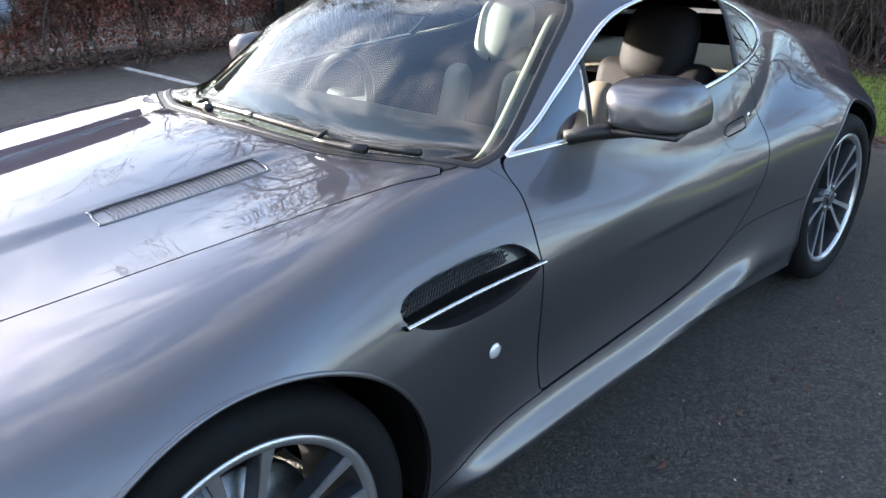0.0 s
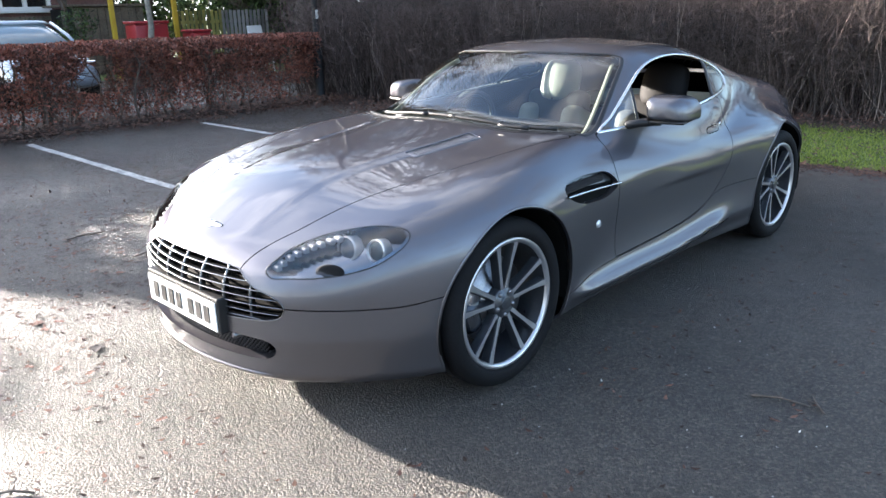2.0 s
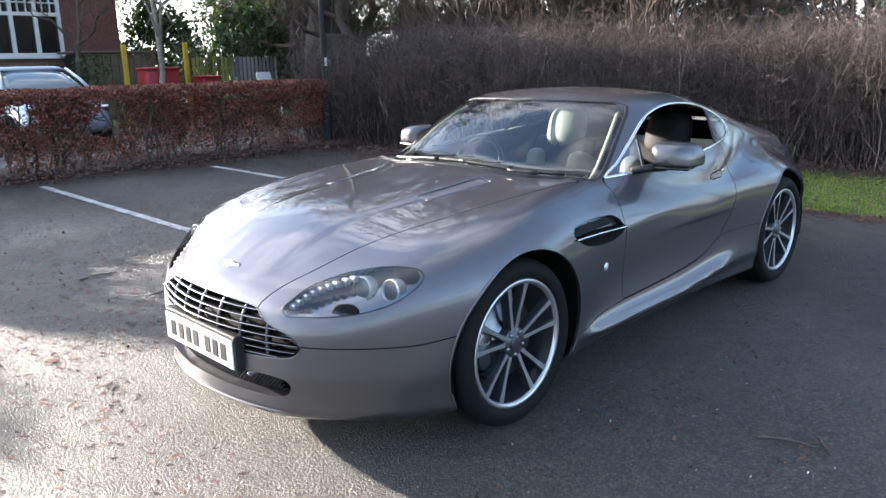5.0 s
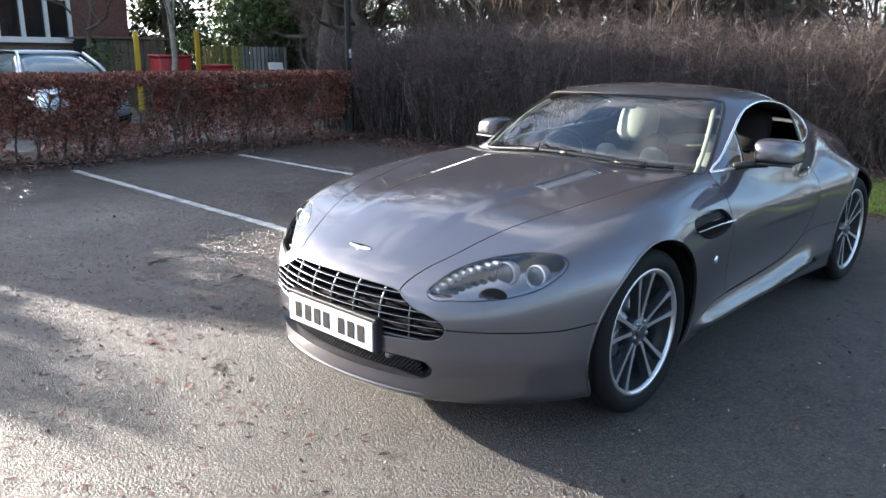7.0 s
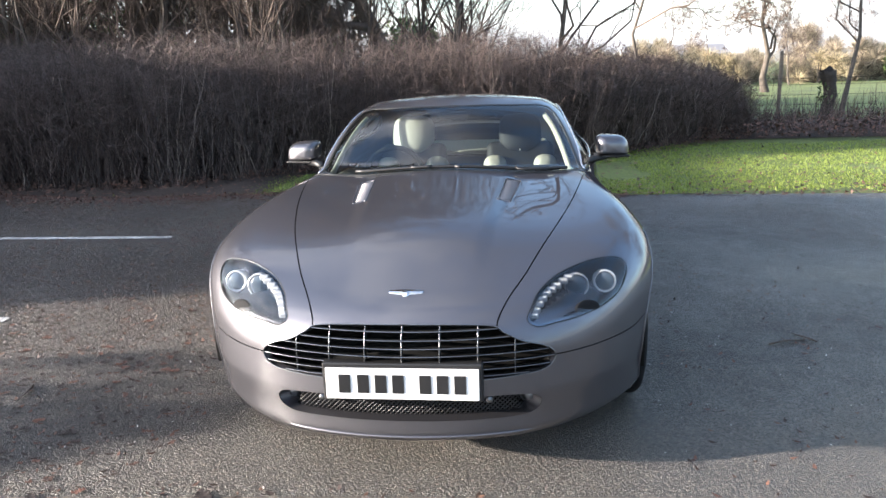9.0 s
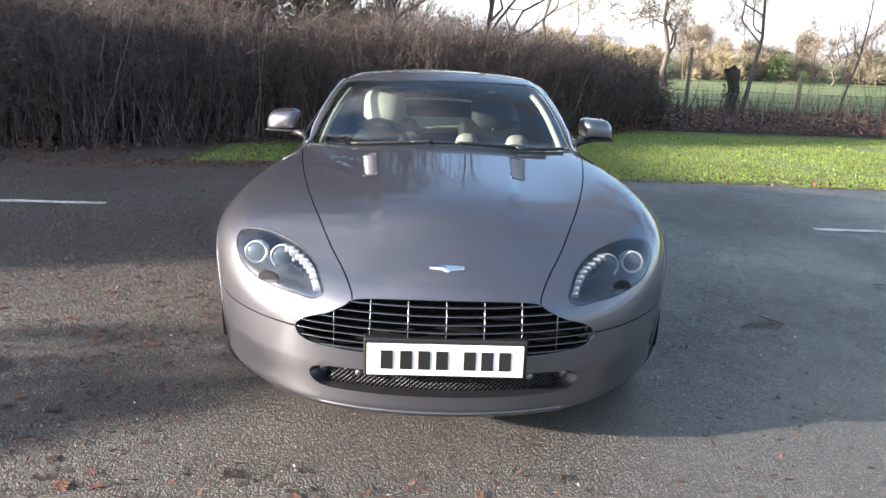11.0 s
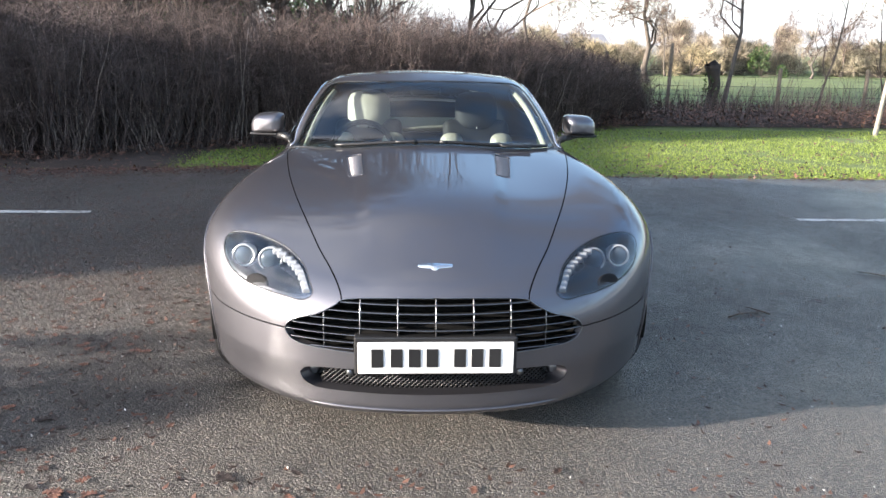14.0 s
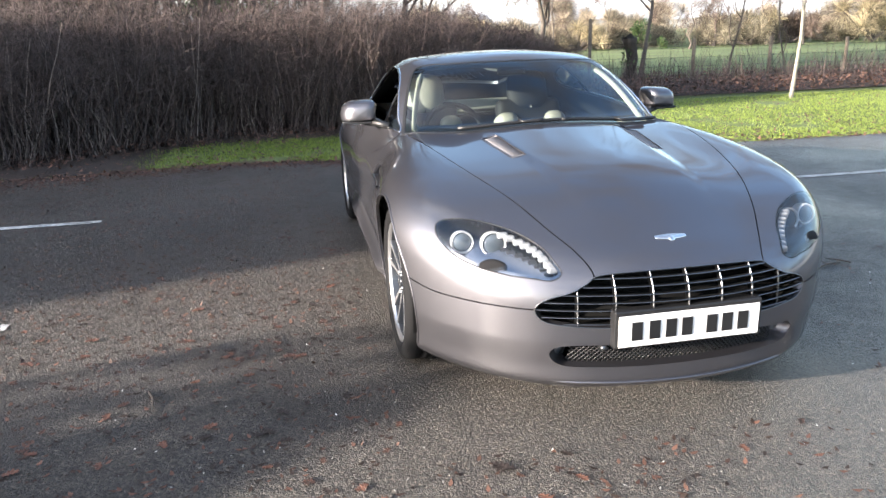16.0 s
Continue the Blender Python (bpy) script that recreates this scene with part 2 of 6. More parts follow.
# ---- car body form: smooth intersections of profile curves ----
def spline(*pts):
    """A natural cubic through (t, value) pairs, straight beyond its ends."""
    xs, ys = np.array(pts, float).T
    n, h = len(xs), np.diff(xs)
    a, b = np.eye(n), np.zeros(n)
    for i in range(1, n - 1):
        a[i, i - 1:i + 2] = h[i - 1], 2 * (h[i - 1] + h[i]), h[i]
        b[i] = 6 * ((ys[i + 1] - ys[i]) / h[i] - (ys[i] - ys[i - 1]) / h[i - 1])
    m = np.linalg.solve(a, b)

    def value(t):
        t = np.asarray(t, float)
        i = np.clip(np.searchsorted(xs, t) - 1, 0, n - 2)
        q = np.clip(t, xs[0], xs[-1])
        l, r = q - xs[i], xs[i + 1] - q
        v = (m[i] * r ** 3 + m[i + 1] * l ** 3) / (6 * h[i]) + (ys[i] / h[i] - m[i] * h[i] / 6) * r + (ys[i + 1] / h[i] - m[i + 1] * h[i] / 6) * l
        first = (ys[1] - ys[0]) / h[0] - h[0] * (2 * m[0] + m[1]) / 6
        last = (ys[-1] - ys[-2]) / h[-1] + h[-1] * (m[-2] + 2 * m[-1]) / 6
        return v + first * np.minimum(t - xs[0], 0) + last * np.maximum(t - xs[-1], 0)
    return value


def smax(a, b, k):
    return np.maximum(a, b) + np.maximum(k - np.abs(a - b), 0) ** 2 / (4 * k)


def bell(t, centre, width):
    return np.exp(-((t - centre) / width) ** 2)


def ease(t, a, b):
    q = np.clip((t - a) / (b - a), 0, 1)
    return q * q * (3 - 2 * q)


WIDTH = spline((-0.9, 0.683), (-0.5, 0.874), (-0.1, 0.947), (0.25, 0.923), (0.65, 0.886), (1.1, 0.876), (1.6, 0.886), (2.1, 0.910), (2.5, 0.928), (2.9, 0.888), (3.3, 0.770), (3.6, 0.650))
BONNET = spline((-0.9, 0.572), (-0.72, 0.647), (-0.45, 0.773), (-0.1, 0.841), (0.3, 0.884), (0.75, 0.927), (1.3, 0.923), (2.2, 0.940), (2.8, 0.905), (3.2, 0.855), (3.6, 0.82))
CROWN = spline((-0.9, 0.167), (-0.5, 0.214), (0, 0.195), (0.7, 0.191), (1.5, 0.210), (2.4, 0.213), (3.5, 0.199))
RIDGE = spline((-0.9, -0.014), (-0.4, 0.046), (0, 0.074), (0.4, 0.071), (0.8, 0.052), (1.5, -0.009), (2.4, 0.009), (3, -0.044), (3.5, -0.050))
ROOF = spline((0.3, 0.723), (0.66, 0.933), (0.95, 1.121), (1.28, 1.234), (1.5, 1.246), (1.75, 1.240), (2.1, 1.184), (2.5, 1.094), (2.9, 0.996), (3.3, 0.922), (3.6, 0.845))
CABIN = spline((0.5, 0.698), (0.9, 0.756), (1.3, 0.804), (1.7, 0.819), (2.1, 0.764), (2.5, 0.675), (3, 0.575), (3.5, 0.470))


def side_width(y, z):
    between = ease(y, 0.30, 0.80) * (1 - ease(y, 1.90, 2.45))
    shoulder = ease(y, 0.0, 0.65) * (1 - 0.55 * ease(y, 1.95, 2.5))
    w = WIDTH(y) - 0.45 * np.maximum(z - 0.60, 0) ** 2 - shoulder * 0.31 * smax(z - 0.662 - 0.080 * (y - 0.77), 0 * z, 0.011)
    low = np.maximum(0.60 - z, 0)
    w = w - 0.22 * low ** 2 * (1 - between)
    w = w - between * 0.020 * bell(z, 0.41, 0.16)
    skirt = ease(y, 0.38, 0.56) * (1 - ease(y, 1.70, 2.02))
    lip = 0.240 + 0.066 * ease(y, 1.10, 2.10)
    w = w + skirt * 0.038 * bell(z, lip, np.where(z > lip, 0.044, 0.024))
    w = w - between * 0.05 * ease(lip - 0.012 - z, 0.0, 0.10)
    nose = 1 - ease(y, -0.75, -0.2)
    return w - 0.25 * nose * np.maximum(0.33 - z, 0)


def body_form(x, y, z):
    """Negative inside the lower body."""
    x = np.abs(x)
    side = x - side_width(y, z)
    nose_y = -0.872 + 0.40 * x ** 2 + 0.20 * x ** 6 + 0.9 * np.maximum(z - 0.47, 0) ** 2 + 0.35 * np.maximum(0.34 - z, 0) ** 1.5 - 0.012 * bell(z, 0.175, 0.05)
    tail_y = 3.47 - 0.30 * x ** 2 - 0.25 * np.maximum(0.80 - z, 0)
    ends = smax(nose_y - y, y - tail_y, 0.05)
    top = z - (BONNET(y) - CROWN(y) * x ** 2 + RIDGE(y) * bell(x, 0.80, 0.26) + 0.010 * ease(y, -0.75, 0.0) * (1 - ease(y, 0.42, 0.6)) * (1 - ease(x, 0.265 + 0.09 * y, 0.335 + 0.09 * y)))
    f = smax(side, ends, 0.30)
    f = smax(f, top, 0.13)
    return smax(f, 0.145 - z, 0.05)


def cabin_form(x, y, z):
    x = np.abs(x)
    lean = y - 0.30 * x ** 2 * (1 - ease(y, 1.3, 2.2))
    top = (z - (ROOF(lean) - 0.13 * x ** 2)) * 0.9
    side = (x - (CABIN(y) - 0.24 * (z - 0.86) - 0.34 * smax(z - 0.86, 0 * z, 0.06) - 0.25 * np.maximum(z - 0.86, 0) ** 2)) * 0.86
    return smax(smax(side, top, 0.09), 0.6 - z, 0.02)


def car_form(x, y, z):
    return -smax(-body_form(x, y, z), -cabin_form(x, y, z), 0.035 + 0.13 * ease(y, 1.9, 2.7))


def cast(origin, way, reach=3.0, steps=90):
    """The places where rays from inside first leave the form."""
    n = len(origin)
    lo, hi, found = np.zeros(n), np.full(n, reach), np.zeros(n, bool)
    for s in range(1, steps + 1):
        r = reach * (s / steps) ** 1.3
        p = origin + way * r
        out = (car_form(*p.T) > 0) & ~found
        hi[out] = r
        found |= out
        lo[~found] = r
    for _ in range(26):
        mid = (lo + hi) / 2
        p = origin + way * mid[:, None]
        out = car_form(*p.T) > 0
        hi, lo = np.where(out, mid, hi), np.where(out, lo, mid)
    return origin + way * hi[:, None]


def slope(p, e=0.004):
    g = np.stack([car_form(*(p + d).T) - car_form(*(p - d).T) for d in np.eye(3) * e], 1)
    return g / np.linalg.norm(g, axis=1)[:, None]


def shell_grid():
    """Half the body (x >= 0) as a grid of places, from below round to the top, from nose to tail."""
    rows = [(0.1, a) for a in np.linspace(-90, 0, 74)[:-1]] + [(y, 0) for y in np.arange(0.1, 2.86, 0.018)] + [(2.86, a) for a in np.linspace(0, 90, 36)]
    turn = np.radians(np.linspace(-90, 90, 156))
    o, w = [], []
    for y, a in rows:
        a = math.radians(max(min(a, 89.9), -89.9))
        o.append(np.stack([turn * 0, turn * 0 + y, turn * 0 + 0.47], 1))
        w.append(np.stack([np.cos(a) * np.cos(turn), turn * 0 + np.sin(a), np.cos(a) * np.sin(turn)], 1))
    p = cast(np.concatenate(o), np.concatenate(w))
    return p, len(rows), len(turn)


# ---- the car: panels cut out of the one body form ----
def on_side(y, z):
    y, z = np.asarray(y, float), np.asarray(z, float)
    lo, hi = np.full(y.shape, 0.25), np.full(y.shape, 1.1)
    for _ in range(40):
        m = (lo + hi) / 2
        out = car_form(m, y, z) > 0
        hi, lo = np.where(out, m, hi), np.where(out, lo, m)
    return np.stack([hi, y, z], -1)


def on_top(x, y):
    x, y = np.asarray(x, float), np.asarray(y, float)
    lo, hi = np.full(x.shape, 0.45), np.full(x.shape, 1.4)
    for _ in range(40):
        m = (lo + hi) / 2
        out = car_form(x, y, m) > 0
        hi, lo = np.where(out, m, hi), np.where(out, lo, m)
    return np.stack([x, y, hi], -1)


def on_front(x, z):
    x, z = np.asarray(x, float), np.asarray(z, float)
    lo, hi = np.full(x.shape, -1.1), np.full(x.shape, 0.0)
    for _ in range(40):
        m = (lo + hi) / 2
        out = car_form(x, m, z) > 0
        lo, hi = np.where(out, m, lo), np.where(out, hi, m)
    return np.stack([x, hi, z], -1)


def round_loop(pts, closed=True, fine=6):
    """A rounded line through the corners given."""
    p = np.array(pts, float)
    n = len(p)
    out = []
    for i in range(n if closed else n - 1):
        a, b, c, d = (p[(i + k) % n] if closed else p[min(max(i + k, 0), n - 1)] for k in (-1, 0, 1, 2))
        for t in np.arange(fine) / fine:
            out.append(0.5 * (2 * b + (c - a) * t + (2 * a - 5 * b + 4 * c - d) * t ** 2 + (3 * b - a - 3 * c + d) * t ** 3))
    if not closed:
        out.append(p[-1])
    return np.array(out)


def inside(loop, u, v):
    """Signed distance to a closed loop in a plane, negative inside."""
    q = np.stack([u, v], -1)
    a, b = loop, np.roll(loop, -1, 0)
    best, odd = np.full(len(q), 9.0), np.zeros(len(q), bool)
    for (ax, ay), (bx, by) in zip(a, b):
        d = np.array([bx - ax, by - ay])
        t = np.clip(((q - (ax, ay)) @ d) / max(d @ d, 1e-12), 0, 1)
        best = np.minimum(best, np.linalg.norm(q - (ax, ay) - t[:, None] * d, axis=1))
        cross = ((ay > v) != (by > v)) & (u < (bx - ax) * (v - ay) / (by - ay + 1e-15) + ax)
        odd ^= cross
    return np.where(odd, -best, best)


def divide(patch, f):
    """Cuts a patch (places, normals, faces) where f is zero: the part below, the part above."""
    V, N, F = patch
    V, N, s = list(V), list(N), list(f > 0)
    cuts, low, high = {}, [], []
    for face in F:
        flags = [s[i] for i in face]
        if not any(flags):
            low.append(face)
        elif all(flags):
            high.append(face)
        else:
            la, ha = [], []
            for i, j in zip(face, face[1:] + face[:1]):
                (ha if s[i] else la).append(i)
                if s[i] != s[j]:
                    key = (min(i, j), max(i, j))
                    if key not in cuts:
                        t = f[i] / (f[i] - f[j])
                        nn = N[i] * (1 - t) + N[j] * t
                        V.append(V[i] * (1 - t) + V[j] * t)
                        N.append(nn / np.linalg.norm(nn))
                        cuts[key] = len(V) - 1
                    la.append(cuts[key])
                    ha.append(cuts[key])
            if len(la) > 2:
                low.append(tuple(la))
            if len(ha) > 2:
                high.append(tuple(ha))
    return trim_patch(V, N, low), trim_patch(V, N, high)


def trim_patch(V, N, F):
    used = sorted({i for f in F for i in f})
    at = {i: k for k, i in enumerate(used)}
    if not used:
        return np.zeros((0, 3)), np.zeros((0, 3)), []
    return np.array([V[i] for i in used]), np.array([N[i] for i in used]), [tuple(at[i] for i in f) for f in F]


def take(patch, sd, gap=0.0024):
    """The panel within sd and the rest, with a shut line between them."""
    inner = divide(patch, sd(*patch[0].T) + gap)[0]
    rest = divide(patch, sd(*patch[0].T) - gap)[1]
    return inner, rest


def mirrored(patch):
    V, N, F = patch
    return V * (-1, 1, 1), N * (-1, 1, 1), [f[::-1] for f in F]


def joined(*patches):
    V, N, F, o = [], [], [], 0
    for v, n, f in patches:
        V.append(v)
        N.append(n)
        F += [tuple(i + o for i in q) for q in f]
        o += len(v)
    return np.concatenate(V), np.concatenate(N), F


def returned_edges(patch, depth=0.011):
    """Turns the open edges of a panel inwards, so that it has thickness."""
    V, N, F = patch
    count = {}
    for f in F:
        for i, j in zip(f, f[1:] + f[:1]):
            count[(i, j)] = 1
    rim = [(i, j) for i, j in count if (j, i) not in count and not (abs(V[i][0]) < 1e-4 and abs(V[j][0]) < 1e-4)]
    V2, N2, F2, n = [], [], [], len(V)
    for i, j in rim:
        d = V[j] - V[i]
        out = np.cross(d, N[i])
        out = out / (np.linalg.norm(out) + 1e-12)
        k = n + len(V2)
        V2 += [V[i], V[j], V[j] - N[j] * depth, V[i] - N[i] * depth]
        N2 += [out] * 4
        F2.append((k, k + 3, k + 2, k + 1))
    if not V2:
        return patch
    return np.concatenate([V, V2]), np.concatenate([N, N2]), F + F2


def panel(name, patch, material, parent, label="", thick=True):
    V, N, F = returned_edges(patch) if thick else patch
    return mesh_ob(name, V, F, material, parent, label, normals=N)


def sunk(patch, depth):
    V, N, F = patch
    return V - N * depth, N, F


def strip(points, normals, width, height, closed=True):
    """A raised moulding along points of the body, with rounded shoulders."""
    P, n = np.array(points), np.array(normals)
    m = len(P)
    d = np.roll(P, -1, 0) - np.roll(P, 1, 0)
    if not closed:
        d[0], d[-1] = P[1] - P[0], P[-1] - P[-2]
    side = np.cross(d, n)
    side /= np.linalg.norm(side, axis=1)[:, None]
    shape = [(-0.5, -0.4), (-0.5, 0.5), (-0.25, 1), (0.25, 1), (0.5, 0.5), (0.5, -0.4)]
    V = np.stack([P + side * (a * width) + n * (b * height) for a, b in shape], 1).reshape(-1, 3)
    F, k = [], len(shape)
    for i in range(m if closed else m - 1):
        j = (i + 1) % m
        F += [(i * k + a, j * k + a, j * k + (a + 1) % k, i * k + (a + 1) % k) for a in range(k)]
    return V, F


CAR = thing("car", (0, 0, 0), "silver grey metallic two-door sports coupe parked on asphalt", "car")

p_all, rows_n, turn_n = shell_grid()
p_all[:, 0] = np.where(p_all[:, 0] < 1e-6, 0, p_all[:, 0])
n_all = slope(p_all)
n_all[p_all[:, 0] == 0, 0] = 0
n_all /= np.linalg.norm(n_all, axis=1)[:, None]
faces = [(i * turn_n + j, i * turn_n + j + 1, (i + 1) * turn_n + j + 1, (i + 1) * turn_n + j) for i in range(rows_n - 1) for j in range(turn_n - 1)]
q = faces[len(faces) // 2]
if np.dot(np.cross(p_all[q[1]] - p_all[q[0]], p_all[q[3]] - p_all[q[0]]), n_all[q[0]]) < 0:
    faces = [f[::-1] for f in faces]
shell = (p_all, n_all, faces)

ARCH_F, ARCH_R = (0.014, 0.335, 0.376), (2.585, 0.340, 0.385)
for ay, az, ar in (ARCH_F, ARCH_R):
    shell = divide(shell, np.where(shell[0][:, 0] > 0.3, np.hypot(shell[0][:, 1] - ay, shell[0][:, 2] - az) - ar, 1.0))[1]

SCREEN_LOOP = round_loop([(-0.30, 0.515), (0.0, 0.50), (0.30, 0.535), (0.575, 0.622), (0.698, 0.700), (0.708, 0.755), (0.682, 0.89), (0.632, 1.065), (0.567, 1.24), (0.505, 1.262), (0.30, 1.175), (0.0, 1.125), (-0.30, 1.175), (-0.60, 0.9)])
DLO_LOOP = round_loop([(0.838, 0.8705), (0.832, 0.8715), (0.838, 0.8755), (0.93, 0.918), (1.07, 1.000), (1.27, 1.100), (1.43, 1.146), (1.63, 1.163), (1.85, 1.148), (2.05, 1.105), (2.18, 1.045), (2.19, 0.99), (2.06, 0.955), (1.85, 0.935), (1.6, 0.916), (1.3, 0.895), (1.05, 0.880)])
LAMP_LOOP = round_loop([(0.418, -0.756), (0.432, -0.715), (0.460, -0.648), (0.525, -0.560), (0.620, -0.482), (0.705, -0.432), (0.760, -0.405), (0.785, -0.412), (0.782, -0.455), (0.745, -0.53), (0.675, -0.612), (0.588, -0.684), (0.502, -0.736), (0.452, -0.760)])
GRILLE_LOOP = round_loop([(-0.16, 0.571), (0.0, 0.574), (0.16, 0.572), (0.30, 0.563), (0.345, 0.540), (0.40, 0.512), (0.47, 0.490), (0.507, 0.466), (0.512, 0.435), (0.475, 0.404), (0.37, 0.392), (0.2, 0.386), (0.0, 0.384), (-0.2, 0.386)])
INTAKE_LOOP = round_loop([(-0.15, 0.333), (0.0, 0.333), (0.26, 0.327), (0.40, 0.322), (0.452, 0.312), (0.467, 0.288), (0.450, 0.258), (0.40, 0.242), (0.25, 0.240), (0.0, 0.241), (-0.15, 0.241)])
HOOD_LOOP = round_loop([(-0.2, -0.98), (0.2, -0.98), (0.305, -0.83), (0.322, -0.775), (0.365, -0.68), (0.430, -0.54), (0.520, -0.285), (0.600, 0.02), (0.650, 0.27), (0.690, 0.52), (0.700, 0.640), (0.60, 0.598), (0.30, 0.500), (0.0, 0.468), (-0.3, 0.500)])
DOOR_LOOP = round_loop([(0.805, 0.868), (0.778, 0.80), (0.764, 0.72), (0.764, 0.64), (0.768, 0.52), (0.772, 0.40), (0.776, 0.340), (0.782, 0.326), (0.81, 0.325), (1.15, 0.336), (1.4, 0.354), (1.58, 0.386), (1.71, 0.442), (1.80, 0.53), (1.852, 0.62), (1.892, 0.74), (1.912, 0.85), (1.912, 0.93), (1.6, 0.925), (1.05, 0.892)])
VENT_LOOP = round_loop([(0.335, 0.715), (0.37, 0.738), (0.48, 0.745), (0.62, 0.741), (0.69, 0.732), (0.735, 0.705), (0.758, 0.672), (0.72, 0.648), (0.64, 0.630), (0.51, 0.634), (0.42, 0.652), (0.355, 0.684)])
SLOT_LOOP = round_loop([(0.290, 0.050), (0.304, 0.21), (0.318, 0.385), (0.330, 0.400), (0.355, 0.404), (0.384, 0.398), (0.392, 0.378), (0.373, 0.21), (0.353, 0.052), (0.340, 0.036), (0.302, 0.036)], fine=8)

windscreen, shell = take(shell, lambda x, y, z: np.maximum(inside(SCREEN_LOOP, x, y), 0.80 - z), 0.001)
side_glass, shell = take(shell, lambda x, y, z: np.maximum(inside(DLO_LOOP, y, z), 0.40 - x), 0.001)
REAR_LOOP = round_loop([(-0.3, 2.42), (0.0, 2.40), (0.35, 2.44), (0.46, 2.5), (0.44, 2.9), (0.40, 3.08), (0.0, 3.12), (-0.3, 3.1)])
rear_glass, shell = take(shell, lambda x, y, z: np.maximum(inside(REAR_LOOP, x, y), 0.85 - z), 0.001)
_, shell = take(shell, lambda x, y, z: np.maximum(inside(GRILLE_LOOP, x, z), y + 0.5), 0.0)
_, shell = take(shell, lambda x, y, z: np.maximum(inside(INTAKE_LOOP, x, z), y + 0.5), 0.0)
lamp_cover, shell = take(shell, lambda x, y, z: np.maximum(inside(LAMP_LOOP, x, y), 0.50 - z), 0.001)
_, shell = take(shell, lambda x, y, z: np.maximum(inside(VENT_LOOP, y, z), 0.6 - x), 0.0)
slot_patch, shell = take(shell, lambda x, y, z: np.maximum(inside(SLOT_LOOP, x, y), 0.7 - z), 0.0)
painted = shell
hood, shell = take(shell, lambda x, y, z: np.maximum(inside(HOOD_LOOP, x, y), 0.53 - z))
COWL_LOOP = round_loop([(-0.3, 0.38), (0.0, 0.36), (0.30, 0.40), (0.60, 0.50), (0.690, 0.62), (0.690, 0.70), (0.60, 0.70), (0.30, 0.60), (0.0, 0.56), (-0.3, 0.56)])
cowl, shell = take(shell, lambda x, y, z: np.maximum(inside(COWL_LOOP, x, y), 0.7 - z))
door, shell = take(shell, lambda x, y, z: np.maximum(inside(DOOR_LOOP, y, z), 0.4 - x))
HANDLE_LOOP = round_loop([(1.648, 0.778), (1.66, 0.797), (1.72, 0.803), (1.79, 0.804), (1.803, 0.788), (1.79, 0.773), (1.72, 0.770), (1.66, 0.769)])
handle, door = take(door, lambda x, y, z: np.maximum(inside(HANDLE_LOOP, y, z), 0.4 - x), 0.0022)
bumper, shell = take(shell, lambda x, y, z: np.maximum(z - (0.449 + 0.02 * ease(y, -0.5, -0.3)), y - 0.15))
tail, shell = take(shell, lambda x, y, z: np.maximum(z - 0.62, 2.75 - y))
SILL_TOP = spline((0.30, 0.225), (0.42, 0.268), (0.55, 0.306), (0.72, 0.320), (1.1, 0.330), (1.4, 0.350), (1.58, 0.382), (1.74, 0.445), (1.90, 0.462), (2.3, 0.45))
sill, shell = take(shell, lambda x, y, z: np.maximum(z - SILL_TOP(y), np.abs(y - 1.3) - 1.05), 0.0016)
wing, shell = take(shell, lambda x, y, z: y - 0.79 + 0.05 * ease(z, 0.80, 0.88), 0.0008)
roof, shell = take(shell, lambda x, y, z: np.maximum(inside(round_loop([(-0.3, 1.0), (0.3, 1.0), (0.50, 1.28), (0.50, 1.9), (0.42, 2.25), (-0.3, 2.25)]), x, y), 1.0 - z), 0.0)

front_light, _ = divide(side_glass, side_glass[0][:, 1] - 1.125 - 0.476 * (side_glass[0][:, 2] - 0.968))
_, rear_light = divide(side_glass, side_glass[0][:, 1] - 1.93 - 0.78 * (side_glass[0][:, 2] - 1.028))
both = lambda patch: joined(patch, mirrored(patch))
panel("bonnet", both(hood), PAINT, CAR)
panel("front_bumper", both(bumper), PAINT, CAR)
panel("rear_bumper", both(tail), PAINT, CAR)
panel("cowl", both(cowl), BLACK, CAR, "black plastic scuttle below the windscreen")
panel("roof_panel", both(roof), PAINT, CAR, thick=False)
panel("windscreen", both(windscreen), SCREEN, CAR, "tinted curved windscreen", thick=False).visible_shadow = False
panel("rear_screen", both(rear_glass), SCREEN, CAR, thick=False).visible_shadow = False
panel("inner_structure", both(sunk(painted, 0.015)), INNER, CAR, "black structure beneath the panels", thick=False)
for flip in (lambda a: a, mirrored):
    panel("front_wing", flip(wing), PAINT, CAR)
    panel("rear_quarter", flip(shell), PAINT, CAR)
    panel("sill", flip(sill), PAINT, CAR)
    door_ob = panel("door", flip(door), PAINT, CAR)
    panel("door_handle", flip(handle), PAINT, door_ob)
    for glass_bit in (front_light, rear_light):
        panel("side_window", flip(glass_bit), QUARTER, CAR, "fixed side window", thick=False).visible_shadow = False
    panel("headlamp_cover", flip(lamp_cover), CLEAR, CAR, thick=False).visible_shadow = False


# ---- openings, trim and lamps ----
def full_loop(loop):
    """Both halves of an opening on the centre line, as one ring of (x, z)."""
    half = loop[loop[:, 0] >= -1e-9]
    return np.concatenate([half, (half * (-1, 1))[::-1]])


def tunnel(name, ring, deep, material, parent, label=""):
    """A recess behind an opening, closed at the back."""
    n = len(ring)
    rim = np.asarray(ring)
    V = np.concatenate([rim, rim + deep, [(rim + deep).mean(0)]])
    F = [(i, (i + 1) % n, n + (i + 1) % n, n + i) for i in range(n)] + [(n + i, n + (i + 1) % n, 2 * n) for i in range(n)]
    return mesh_ob(name, V, F, material, parent, label, smooth=False)


